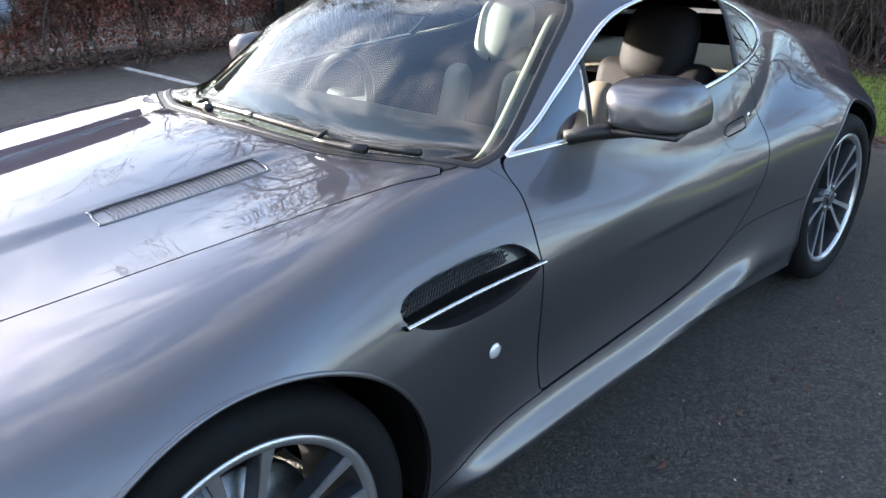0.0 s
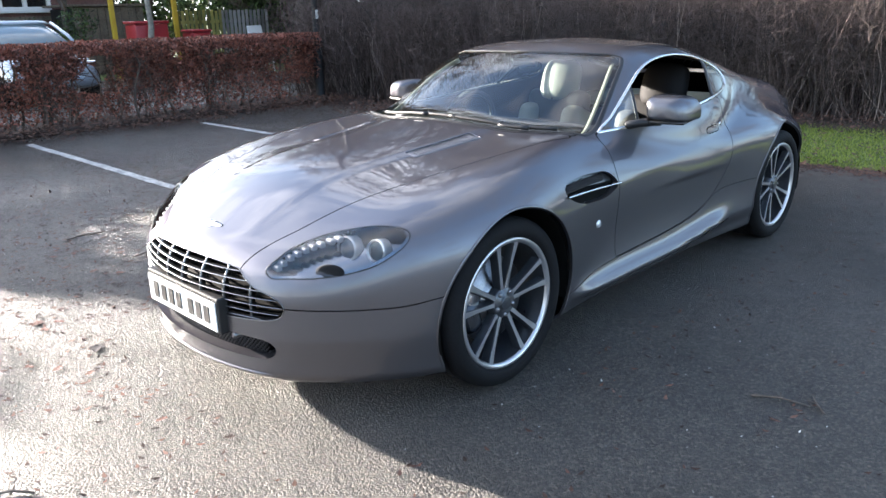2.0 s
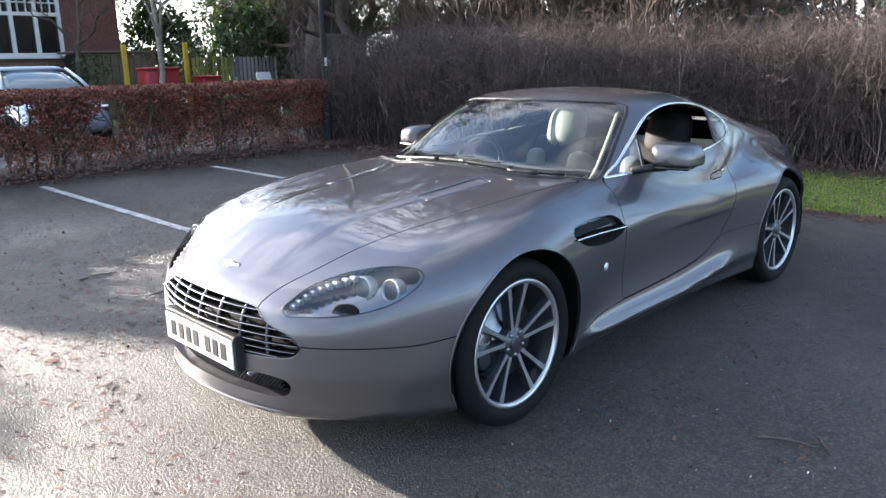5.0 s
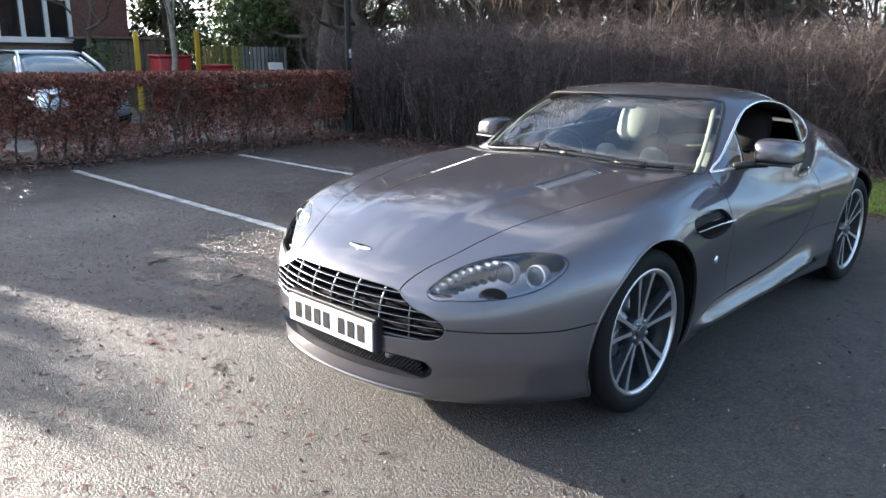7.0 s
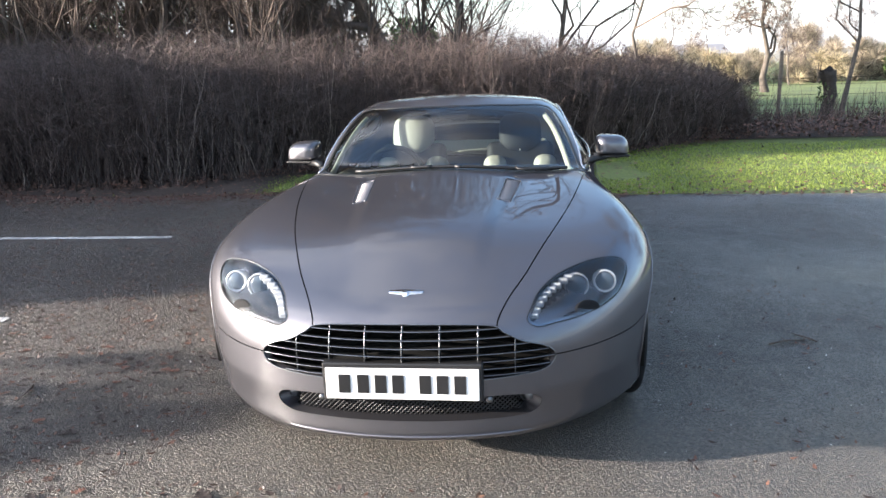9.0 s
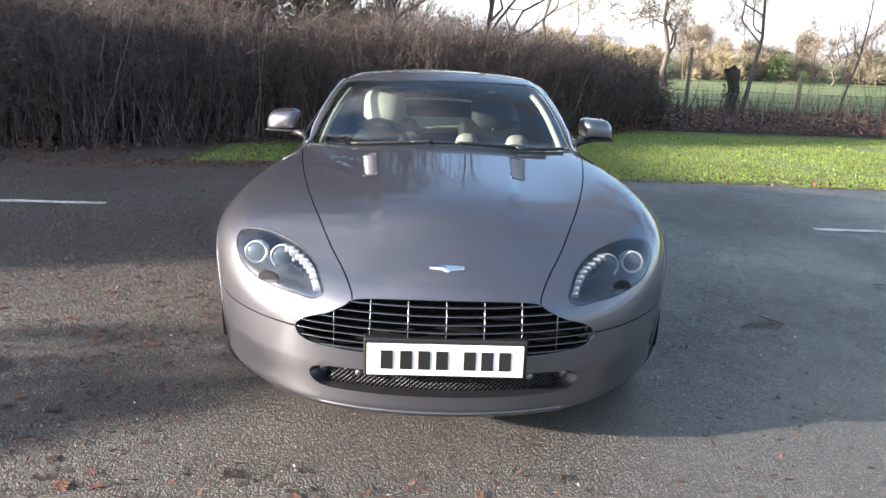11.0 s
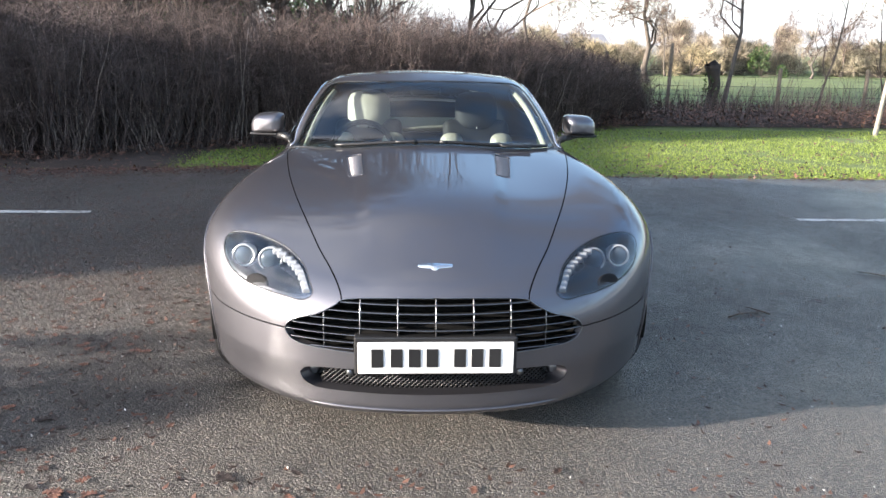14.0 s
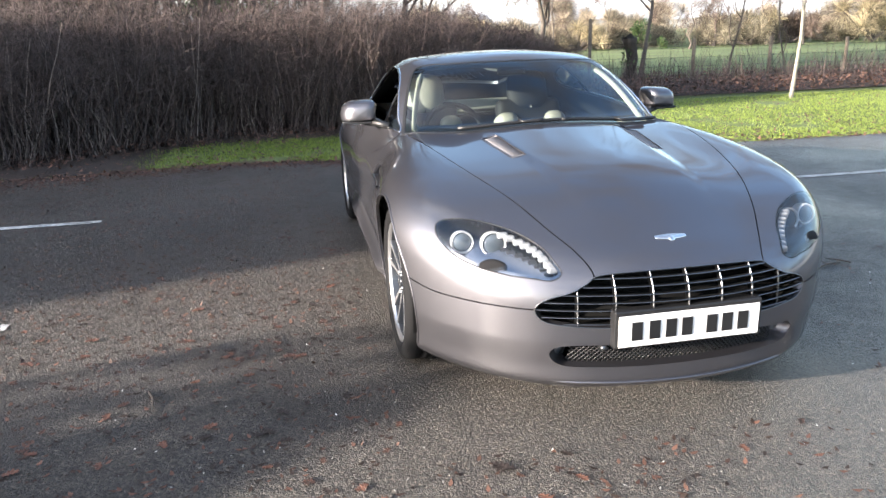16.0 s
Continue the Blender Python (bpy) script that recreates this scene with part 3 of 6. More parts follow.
ring_g = full_loop(GRILLE_LOOP)
rim_g = on_front(ring_g[:, 0], ring_g[:, 1])
tunnel("grille_recess", rim_g + (0, 0.006, 0), (0, 0.11, 0), INNER, CAR)
V, F = strip(rim_g, slope(rim_g), 0.004, 0.0025)
mesh_ob("grille_surround", V, F, SATIN, CAR, "polished metal grille surround")
n = len(rim_g)
V = np.concatenate([rim_g + (0, 0.001, 0), (rim_g - rim_g.mean(0)) * (0.965, 1, 0.93) + rim_g.mean(0) + (0, 0.018, 0)])
mesh_ob("grille_return", V, [(i, (i + 1) % n, n + (i + 1) % n, n + i) for i in range(n) if np.linalg.norm(V[i] - V[(i + 1) % n]) > 0.0005], PAINT, CAR, smooth=False)
grille = part("grille", box_bm((0.8, 0.012, 0.012), (0, -0.700, 0.47), 0.003), INNER, CAR, "bright metal grille of thin crossing bars")
for z in (0.552, 0.526, 0.500, 0.474, 0.448, 0.422, 0.399):
    xs = np.linspace(0, 0.53, 107)
    ok = xs[inside(GRILLE_LOOP, xs, xs * 0 + z) < -0.003]
    if len(ok) > 3:
        xs = np.linspace(-ok.max(), ok.max(), 41)
        P = on_front(xs, xs * 0 + z) + (0, 0.014, 0)
        V, F = strip(P, np.tile((0, -1.0, 0.12), (len(P), 1)), 0.0046, 0.016, closed=False)
        mesh_ob("slat", V, F, SATIN, grille)
for x in (-0.378, -0.254, -0.127, 0.0, 0.127, 0.254, 0.378):
    zs = np.linspace(0.385, 0.575, 96)
    ok = zs[inside(GRILLE_LOOP, zs * 0 + abs(x), zs) < -0.002]
    zs = np.linspace(ok.min(), ok.max(), 12)
    P = on_front(zs * 0 + x, zs) + (0, 0.022, 0)
    V, F = strip(P, np.tile((0, -1.0, 0), (len(P), 1)), 0.0052, 0.018, closed=False)
    mesh_ob("upright_bar", V, F, SATIN, grille)

ring_i = full_loop(INTAKE_LOOP)
rim_i = on_front(ring_i[:, 0], ring_i[:, 1])
tunnel("intake_recess", (rim_i - rim_i.mean(0)) * (0.90, 1, 0.88) + rim_i.mean(0) + (0, 0.046, 0), (0, 0.07, 0), INNER, CAR)
n = len(rim_i)
V = np.concatenate([rim_i + (0, 0.002, 0), (rim_i - rim_i.mean(0)) * (0.90, 1, 0.88) + rim_i.mean(0) + (0, 0.048, 0)])
mesh_ob("intake_return", V, [(i, (i + 1) % n, n + (i + 1) % n, n + i) for i in range(n) if np.linalg.norm(V[i] - V[(i + 1) % n]) > 0.0005], PAINT, CAR, smooth=False)
xs = np.linspace(-0.52, 0.52, 53)
P = on_front(xs, xs * 0 + 0.176) + np.stack([xs * 0, 0.020 * np.abs(xs / 0.52) ** 6, xs * 0], 1)
V, F = strip(P + (0, 0.006, 0), np.tile((0, -0.9, 0.45), (len(P), 1)), 0.013, 0.016, closed=False)
mesh_ob("front_splitter", V, F, PAINT, CAR, "painted lip along the lower edge of the bumper")
lattice = []
for s in (1, -1):
    for k in np.arange(-0.5, 0.5, 0.017):
        a, b = np.array([k, 0.243]), np.array([k + s * 0.075, 0.318])
        pts = np.array([a + (b - a) * t for t in np.linspace(0, 1, 6)])
        pts = pts[np.abs(pts[:, 0]) < 0.40]
        if len(pts) > 1:
            P = on_front(pts[:, 0], pts[:, 1]) + (0, 0.045, 0)
            lattice.append(tube([tuple(p) for p in P], [0.0026] * len(P), 4))
mesh_ob("intake_mesh", *merge(lattice), MESH, CAR, "dark diamond mesh behind the lower intake")
for s in (1, -1):
    at = on_front(np.array([s * 0.425]), np.array([0.288]))[0]
    v, f = lathe([(0.0, -0.012), (0.014, -0.010), (0.024, -0.002), (0.029, 0.006), (0.033, 0.003), (0.034, 0.03)], 24, "z")
    o = mesh_ob("fog_lamp", v, f, SATIN, CAR, "small round reflecting lamp in the intake")
    o.matrix_local = Matrix.Translation((at[0], at[1] + 0.060, at[2])) @ Euler((radians(-90), 0, 0)).to_matrix().to_4x4()
    at = on_front(np.array([s * 0.29]), np.array([0.312]))[0]
    v, f = lathe([(0.0, -0.006), (0.009, -0.005), (0.013, 0.0), (0.013, 0.06)], 20, "z")
    o = mesh_ob("parking_sensor", v, f, SATIN, CAR)
    o.matrix_local = Matrix.Translation((at[0], at[1] + 0.004, at[2])) @ Euler((radians(-90), 0, 0)).to_matrix().to_4x4()

plinth = part("number_plate", box_bm((0.545, 0.045, 0.135), (0, -0.852, 0.388), 0.006), BLACK, CAR, "white number plate on a black plinth")
part("plate_face", box_bm((0.520, 0.006, 0.111), (0, -0.878, 0.384), 0.002), PLATE_WHITE, plinth)
for x in (-0.195, -0.131, -0.071, -0.012, 0.080, 0.138, 0.197):
    part("plate_bar", box_bm((0.040, 0.003, 0.066), (x, -0.882, 0.384), 0.001), BLACK, plinth)

# bonnet mark: a plain spread shape, and the vents
xs = np.linspace(-0.060, 0.060, 33)
tall = np.where(np.abs(xs) < 0.010, 0.030, 0.010 + 0.014 * np.clip(1 - np.abs(xs) / 0.060, 0, 1) ** 0.8)
top_y = -0.698 - 0.004 * np.abs(xs) / 0.06
hi_, lo_ = on_top(np.abs(xs), top_y) * np.stack([np.where(xs < 0, -1, 1), xs * 0 + 1, xs * 0 + 1], 1), on_top(np.abs(xs), top_y - tall) * np.stack([np.where(xs < 0, -1, 1), xs * 0 + 1, xs * 0 + 1], 1)
V, F = [], []
for i, (p, r_) in enumerate(zip(hi_, lo_)):
    up = np.array((0, -0.30, 0.95)) * 0.0035
    V += [p - up, p + up, r_ + up, r_ - up]
    if i:
        F += [(4 * i - 4 + a, 4 * i + a, 4 * i + a + 1, 4 * i - 3 + a) for a in range(3)]
mesh_ob("bonnet_badge", V, F, CHROME, CAR, "bright winged metal badge")
for flip in (lambda a: a, mirrored):
    o = panel("bonnet_vent", flip(sunk(slot_patch, 0.004)), VENT_MESH, CAR, "dark mesh bonnet vent", thick=False)
for sx in (1, -1):
    P = on_top(SLOT_LOOP[:, 0], SLOT_LOOP[:, 1])
    V, F = strip(P * (sx, 1, 1), slope(P) * (sx, 1, 1), 0.006, 0.0025)
    mesh_ob("bonnet_vent_rim", V, F, PAINT, CAR)
    # slats across the vent
    bars = []
    for t in np.linspace(0.04, 0.96, 34):
        y = 0.05 + 0.34 * t
        xa, xb = 0.294 + 0.026 * t, 0.349 + 0.038 * t
        Q = on_top(np.array([xa, (xa + xb) / 2, xb]), np.array([y, y + 0.006, y]))
        bars.append(tube([tuple(q_ * (sx, 1, 1) - (0, 0, 0.003)) for q_ in Q], [0.0022] * 3, 4))
    mesh_ob("bonnet_vent_slats", *merge(bars), VENT_MESH, CAR)

for sx, flip in ((1, lambda a: a), (-1, mirrored)):
    m3 = np.array((sx, 1, 1))
    # wing vent behind the front wheel
    rim = on_side(VENT_LOOP[:, 0], VENT_LOOP[:, 1])
    V = np.concatenate([rim, rim - (0.030, 0, 0), [rim.mean(0) - (0.030, 0, 0)]]) * m3
    n = len(rim)
    F = [(i, (i + 1) % n, n + (i + 1) % n, n + i) for i in range(n)]
    mesh_ob("wing_vent_wall", V, F, PAINT, CAR, smooth=False)
    fan = [(n + i, n + (i + 1) % n, 2 * n) for i in range(n)]
    # dark lacquer stands in for the shaded painted recess, black for the slot
    for low_half in (True, False):
        mesh_ob("wing_vent_floor", V, [q_ for q_ in fan if (V[q_[0]][2] < 0.685) == low_half], INNER if low_half else WHEEL_DARK, CAR, smooth=False)
    ys = np.linspace(0.335, 0.765, 30)
    P = on_side(ys, 0.690 - 0.016 * (ys - 0.335) / 0.43)
    V, F = strip((P + (0.004, 0, 0)) * m3, np.tile((sx, 0, 0.15), (len(P), 1)), 0.009, 0.010, closed=False)
    mesh_ob("wing_strake", V, F, CHROME, CAR, "bright metal strake across the wing vent")
    grid = []
    for y in np.arange(0.355, 0.70, 0.0085):
        t = np.linspace(0, 1, 9)
        yy, zz = y + 0.030 * t, 0.699 + 0.036 * t
        ok = (inside(VENT_LOOP, yy, zz) < -0.010) & (yy < 0.665)
        if ok.sum() > 2:
            P = on_side(yy[ok], zz[ok]) - (0.010, 0, 0)
            grid.append(tube([tuple(p * m3) for p in P], [0.0021] * len(P), 4))
    for z in (0.702, 0.711, 0.720, 0.729):
        yy = np.linspace(0.345, 0.68, 68)
        ok = (inside(VENT_LOOP, yy, yy * 0 + z) < -0.010) & (yy < 0.68)
        P = on_side(yy[ok], yy[ok] * 0 + z) - (0.011, 0, 0)
        grid.append(tube([tuple(p * m3) for p in P[::3]], [0.0021] * len(P[::3]), 4))
    mesh_ob("wing_vent_mesh", *merge(grid), MESH, CAR)
    at = on_side(np.array([0.597]), np.array([0.522]))[0]
    v, f = lathe([(0.0, 0.007), (0.010, 0.0065), (0.016, 0.004), (0.0185, 0.0), (0.0185, -0.004)], 24)
    o = mesh_ob("side_repeater", [(a * sx, b, c) for a, b, c in v], f, RING, CAR, "small round pale side lamp")
    o.location = at * m3
    at = on_side(np.array([1.836]), np.array([0.800]))[0]
    v, f = lathe([(0.0, 0.0025), (0.007, 0.002), (0.010, 0.0), (0.010, -0.004)], 18)
    mesh_ob("door_lock", [(a * sx, b, c) for a, b, c in v], f, CHROME, CAR).location = at * m3
    # window surround and dividers
    rim = on_side(DLO_LOOP[:, 0], DLO_LOOP[:, 1])
    V, F = strip(rim * m3, slope(rim) * m3, 0.015, 0.006)
    mesh_ob("window_surround", V, F, CHROME, CAR, "bright metal strip round the side windows")
    for (ya, za), (yb, zb), w in (((1.165, 1.052), (1.085, 0.884), 0.016), ((2.00, 1.118), (1.86, 0.938), 0.030)):
        t = np.linspace(0, 1, 12)
        P = on_side(ya + (yb - ya) * t, za + (zb - za) * t) - (0.004, 0, 0)
        V, F = strip(P * m3, slope(P) * m3, w, 0.006, closed=False)
        mesh_ob("window_pillar", V, F, BLACK, CAR)
    # arch lips and liners
    for ay, az, ar in (ARCH_F, ARCH_R):
        a = np.radians(np.linspace(-22, 202, 70))
        P = on_side(ay + (ar + 0.004) * np.cos(a), np.maximum(az + (ar + 0.004) * np.sin(a), 0.17))
        V, F = strip(P * m3 + (sx * 0.001, 0, 0), slope(P) * m3, 0.010, 0.003, closed=False)
        mesh_ob("arch_lip", V, F, PAINT, CAR)
        liner = [[(sx * x, ay + (ar + 0.006) * math.cos(t), max(az + (ar + 0.006) * math.sin(t), 0.16)) for t in np.radians(np.linspace(-14, 194, 48))] for x in (0.50, 0.70, 0.872)]
        V = [p for row in liner for p in row]
        F = [(r * 48 + i, r * 48 + i + 1, (r + 1) * 48 + i + 1, (r + 1) * 48 + i) for r in range(2) for i in range(47)]
        F.append(tuple(range(48)))
        mesh_ob("wheel_arch_liner", V, F, INNER, CAR)
    # head lamps
    floor_ = sunk(lamp_cover, 0.055)
    Vr, Nr, Fr = returned_edges(sunk(lamp_cover, 0.003), 0.052)
    lamp = panel("headlamp", flip((Vr, Nr, Fr[len(lamp_cover[2]):])), LAMP_GREY, CAR, "clear headlamp with two round projectors")
    panel("lamp_reflector", flip(floor_), LAMP_GREY, lamp, thick=False)
    for (cx, cy, cz), r in (((0.700, -0.492, 0.636), 0.041), ((0.594, -0.535, 0.632), 0.045)):
        aim = Matrix.Translation((sx * (cx + 0.001), cy + 0.006, cz - 0.006)) @ Vector((sx * 0.10, -1, 0.16)).to_track_quat("Z", "Y").to_matrix().to_4x4()
        v, f = lathe([(r * 0.84, 0.004), (r * 0.90, 0.013), (r * 0.97, 0.014), (r * 1.04, 0.004), (r * 1.02, -0.03)], 36, "z")
        mesh_ob("projector_ring", v, f, RING, lamp).matrix_local = aim
        v, f = lathe([(r * 0.86 * math.sin(t), 0.004 + 0.018 * math.cos(t)) for t in np.radians(np.linspace(0.5, 90, 8))], 32, "z")
        mesh_ob("projector_lens", v, f, LENS, lamp).matrix_local = aim
    led = round_loop([(0.440, -0.733), (0.458, -0.690), (0.486, -0.645), (0.522, -0.602), (0.566, -0.556)], closed=False, fine=2)
    for x, y in led[::1]:
        p = on_top(np.array([x]), np.array([y]))[0] - (0, -0.010, 0.012)
        part("indicator_led", box_bm((0.036, 0.022, 0.022), (sx * p[0], p[1], p[2]), 0.006), LED, lamp)
    p = on_front(np.array([0.628]), np.array([0.568]))[0]
    face = Vector((sx * 0.50, -0.80, 0.35)).to_track_quat("Z", "Y").to_matrix().to_4x4()
    v, f = lathe([(0.0, 0.010), (0.015, 0.0095), (0.027, 0.006), (0.033, 0.0), (0.033, -0.012)], 28, "z")
    mesh_ob("washer_cap", [(a * 1.55, b * 0.85, c * 0.4) for a, b, c in v], f, RUBBER, lamp).matrix_local = Matrix.Translation((sx * p[0], p[1] + 0.010, p[2] + 0.008)) @ face
    rim = on_top(LAMP_LOOP[:, 0], LAMP_LOOP[:, 1])
    V, F = strip((rim - slope(rim) * 0.002) * m3, slope(rim) * m3, 0.005, 0.002)
    mesh_ob("lamp_seal", V, F, BLACK, lamp)
    # door mirrors
    v, f = [], []
    for i in range(25):
        t = math.pi * i / 24
        for k in range(48):
            a = 2 * math.pi * k / 48
            sq = lambda c, e: math.copysign(abs(c) ** e, c)
            back_t = max(0.0, (t / math.pi - 0.5) * 2)
            full = math.sin(t) ** 0.55 if t < math.pi / 2 else 1 - 0.08 * back_t ** 2 - 0.92 * back_t ** 30
            c, q_ = math.cos(a), math.sin(a)
            x = 0.095 * sq(c, 0.50) * full
            z = 0.066 * sq(q_, 0.70) * full if q_ > 0 else 0.046 * sq(q_, 0.28) * full ** 0.6
            y = -0.105 * math.cos(t) if t < math.pi / 2 else -0.085 * math.cos(t)
            x -= 0.012 * max(z, 0) / 0.058
            v.append((sx * (0.898 + x), 1.155 + y + 0.25 * x, 0.948 + z - 0.006 * x / 0.09))
    f = [(i * 48 + k, i * 48 + (k + 1) % 48, (i + 1) * 48 + (k + 1) % 48, (i + 1) * 48 + k) for i in range(24) for k in range(48)]
    mirror = mesh_ob("door_mirror", v, f if sx < 0 else [q_[::-1] for q_ in f], PAINT, CAR, "grey painted door mirror on a black foot")
    v2, f2 = merge([tube([(sx * 0.745, 1.00, 0.882), (sx * 0.79, 1.05, 0.892), (sx * 0.86, 1.12, 0.902)], [0.020, 0.019, 0.024], 10)])
    mesh_ob("mirror_arm", v2, f2, BLACK, mirror)
    part("mirror_foot", box_bm((0.160, 0.150, 0.014), (sx * 0.896, 1.150, 0.899), 0.006, Euler((0, 0, sx * radians(12))).to_matrix().to_4x4()), BLACK, mirror)
    part("mirror_glass", box_bm((0.140, 0.006, 0.074), (sx * 0.893, 1.236, 0.947), 0.0015, Euler((0, 0, sx * radians(14))).to_matrix().to_4x4()), CHROME, mirror)

# windscreen seal, wipers
half = SCREEN_LOOP[SCREEN_LOOP[:, 0] >= 0]
ring = np.concatenate([half, (half * (-1, 1))[::-1]])
P = on_top(np.abs(ring[:, 0]), ring[:, 1]) * np.stack([np.sign(ring[:, 0]) + (ring[:, 0] == 0), np.ones(len(ring)), np.ones(len(ring))], 1)
nn = slope(np.abs(P) * (1, 1, 1)) * np.stack([np.where(P[:, 0] < 0, -1, 1), np.ones(len(P)), np.ones(len(P))], 1)
V, F = strip(P, nn, 0.022, 0.002)
mesh_ob("windscreen_seal", V, F, BLACK, CAR)
edge_line = np.array([(0.690, 0.78), (0.672, 0.89), (0.622, 1.065), (0.560, 1.225)])
for sx in (1, -1):
    q_ = round_loop(edge_line - (0.030, 0.0), closed=False, fine=5)
    P = on_top(q_[:, 0], q_[:, 1])
    P = (P - slope(P) * 0.035) * (sx, 1, 1)
    V, F = strip(P, np.tile((-sx * 0.55, -0.45, 0.70), (len(P), 1)), 0.028, 0.008, closed=False)
    mesh_ob("pillar_trim", V, F, LEATHER, CAR, "cream inner pillar trim")
for xa, xb, xp in ((-0.46, 0.10, -0.05), (0.06, 0.62, 0.52)):
    xs = np.linspace(xa, xb, 14)
    blade = [on_top(np.array([abs(x)]), np.array([0.545 + 0.26 * x * x]))[0] * (np.sign(x) or 1, 1, 1) + (0, 0, 0.014) for x in xs]
    wiper = mesh_ob("wiper", *tube([tuple(p) for p in blade], [0.009] * len(blade), 6), BLACK, CAR, "black windscreen wiper")
    arm = [on_top(np.array([abs(x)]), np.array([0.50 + 0.26 * x * x]))[0] * (np.sign(x) or 1, 1, 1) + (0, 0, 0.022) for x in np.linspace(xp, (xa + xb) / 2, 6)]
    arm[-1] = blade[7] + (0, 0, 0.012)
    mesh_ob("wiper_arm", *tube([tuple(p) for p in arm], [0.012, 0.010, 0.008, 0.007, 0.006, 0.005], 6), BLACK, wiper)

# ---- wheels ----
def wheel():
    """An alloy wheel with its tyre and brake, axle along x."""
    root = new("wheel")
    root.parent = CAR
    tagged(root, "polished and dark grey alloy wheel with a black low tyre")
    prof = [(0.256, 0.094), (0.264, 0.110), (0.276, 0.117), (0.295, 0.119), (0.312, 0.114), (0.325, 0.103), (0.332, 0.090), (0.335, 0.074), (0.335, 0.052), (0.328, 0.050), (0.328, 0.042), (0.335, 0.040), (0.335, 0.006), (0.328, 0.004), (0.328, -0.004), (0.335, -0.006), (0.335, -0.04), (0.335, -0.08), (0.328, -0.100), (0.300, -0.117), (0.250, -0.100)]
    mesh_ob("tyre", *lathe(prof, 96), RUBBER, root, "black rubber tyre")
    mesh_ob("rim", *lathe([(0.2605, 0.100), (0.2585, 0.107), (0.250, 0.108), (0.241, 0.103), (0.2380, 0.094)], 96), WHEEL_FACE, root)
    mesh_ob("rim_barrel", *lathe([(0.2380, 0.094), (0.236, 0.080), (0.230, 0.02), (0.224, -0.10)], 72), WHEEL_DARK, root)
    for k in range(5):
        for s in (-1, 1):
            base = math.radians(90 + 72 * k)
            ra, rb, ta, tb = 0.048, 0.248, base + s * 0.20, base + s * 0.215
            pa, pb = Vector((0, ra * math.cos(ta), ra * math.sin(ta))), Vector((0, rb * math.cos(tb), rb * math.sin(tb)))
            d = (pb - pa).normalized()
            w = Vector((1, 0, 0)).cross(d)
            v, f = [], []
            rings = 7
            for i in range(rings):
                t = i / (rings - 1)
                p = pa.lerp(pb, t)
                half_w = 0.0112 - 0.0025 * math.sin(math.pi * min(t * 1.1, 1)) + 0.004 * t ** 4
                face = 0.082 + 0.010 * t + 0.008 * t * t
                for a, h in ((-1.35, face - 0.036), (-1.0, face - 0.003), (-0.82, face), (0.82, face), (1.0, face - 0.003), (1.35, face - 0.036)):
                    v.append(p + w * (a * half_w) + Vector((h, 0, 0)))
            for i in range(rings - 1):
                f += [(i * 6 + a, i * 6 + a + 1, (i + 1) * 6 + a + 1, (i + 1) * 6 + a) for a in range(5)]
            o = mesh_ob("spoke", v, f, WHEEL_FACE, root, smooth=False)
            o.data.materials.append(WHEEL_DARK)
            for pl in o.data.polygons:
                pl.material_index = 0 if pl.index % 5 == 2 else 1
    mesh_ob("hub", *lathe([(0.0, 0.092), (0.024, 0.091), (0.028, 0.086), (0.058, 0.083), (0.063, 0.076), (0.066, 0.03)], 40), WHEEL_DARK, root)
    mesh_ob("centre_cap", *lathe([(0.0, 0.0955), (0.018, 0.095), (0.022, 0.0935), (0.0265, 0.094), (0.029, 0.090)], 32), WHEEL_DARK, root)
    for k in range(5):
        a = math.radians(54 + 72 * k)
        o = mesh_ob("wheel_bolt", *lathe([(0.0, 0.093), (0.008, 0.092), (0.010, 0.085), (0.010, 0.07)], 8), STEEL, root)
        o.location = (0, 0.047 * math.cos(a), 0.047 * math.sin(a))
    mesh_ob("brake_disc", *lathe([(0.06, 0.045), (0.085, 0.032), (0.090, 0.026), (0.168, 0.026), (0.170, 0.0), (0.09, 0.0)], 64), STEEL, root)
    v, f = [], []
    for i in range(9):
        a = math.radians(150 + 60 * i / 8)
        for r, h in ((0.110, 0.01), (0.108, 0.052), (0.125, 0.062), (0.160, 0.060), (0.182, 0.045), (0.184, 0.01)):
            v.append((h, r * math.cos(a), r * math.sin(a)))
    f = [(i * 6 + a, i * 6 + a + 1, (i + 1) * 6 + a + 1, (i + 1) * 6 + a) for i in range(8) for a in range(5)] + [tuple(range(6)), tuple(range(48, 54))]
    mesh_ob("brake_caliper", v, f, LAMP_GREY, root, "grey brake caliper")
    return root


front_left = wheel()
front_left.matrix_basis = pose(0.775, 0.0, 0.335)
copy_thing(front_left, pose(0.772, 2.60, 0.337, 18))
copy_thing(front_left, pose(-0.775, 0.0, 0.335, 0, 0, 180))
copy_thing(front_left, pose(-0.772, 2.60, 0.337, 0, 0, 180))

# ---- cabin ----
part("dashboard", box_bm((1.30, 0.42, 0.26), (0, 0.86, 0.74), 0.07, segments=4), DARK_LEATHER, CAR, "dark leather dashboard", smooth=True)
part("cabin_floor", box_bm((1.42, 2.3, 0.04), (0, 1.75, 0.24), 0.01), DARK_LEATHER, CAR)
part("centre_console", box_bm((0.22, 1.1, 0.30), (0, 1.45, 0.42), 0.05, segments=3), DARK_LEATHER, CAR, smooth=True)
part("rear_shelf", box_bm((1.15, 0.85, 0.05), (0, 2.62, 0.80), 0.015), LEATHER, CAR, "pale rear shelf")
part("rear_bulkhead", box_bm((1.20, 0.05, 0.50), (0, 2.20, 0.55), 0.015), DARK_LEATHER, CAR)
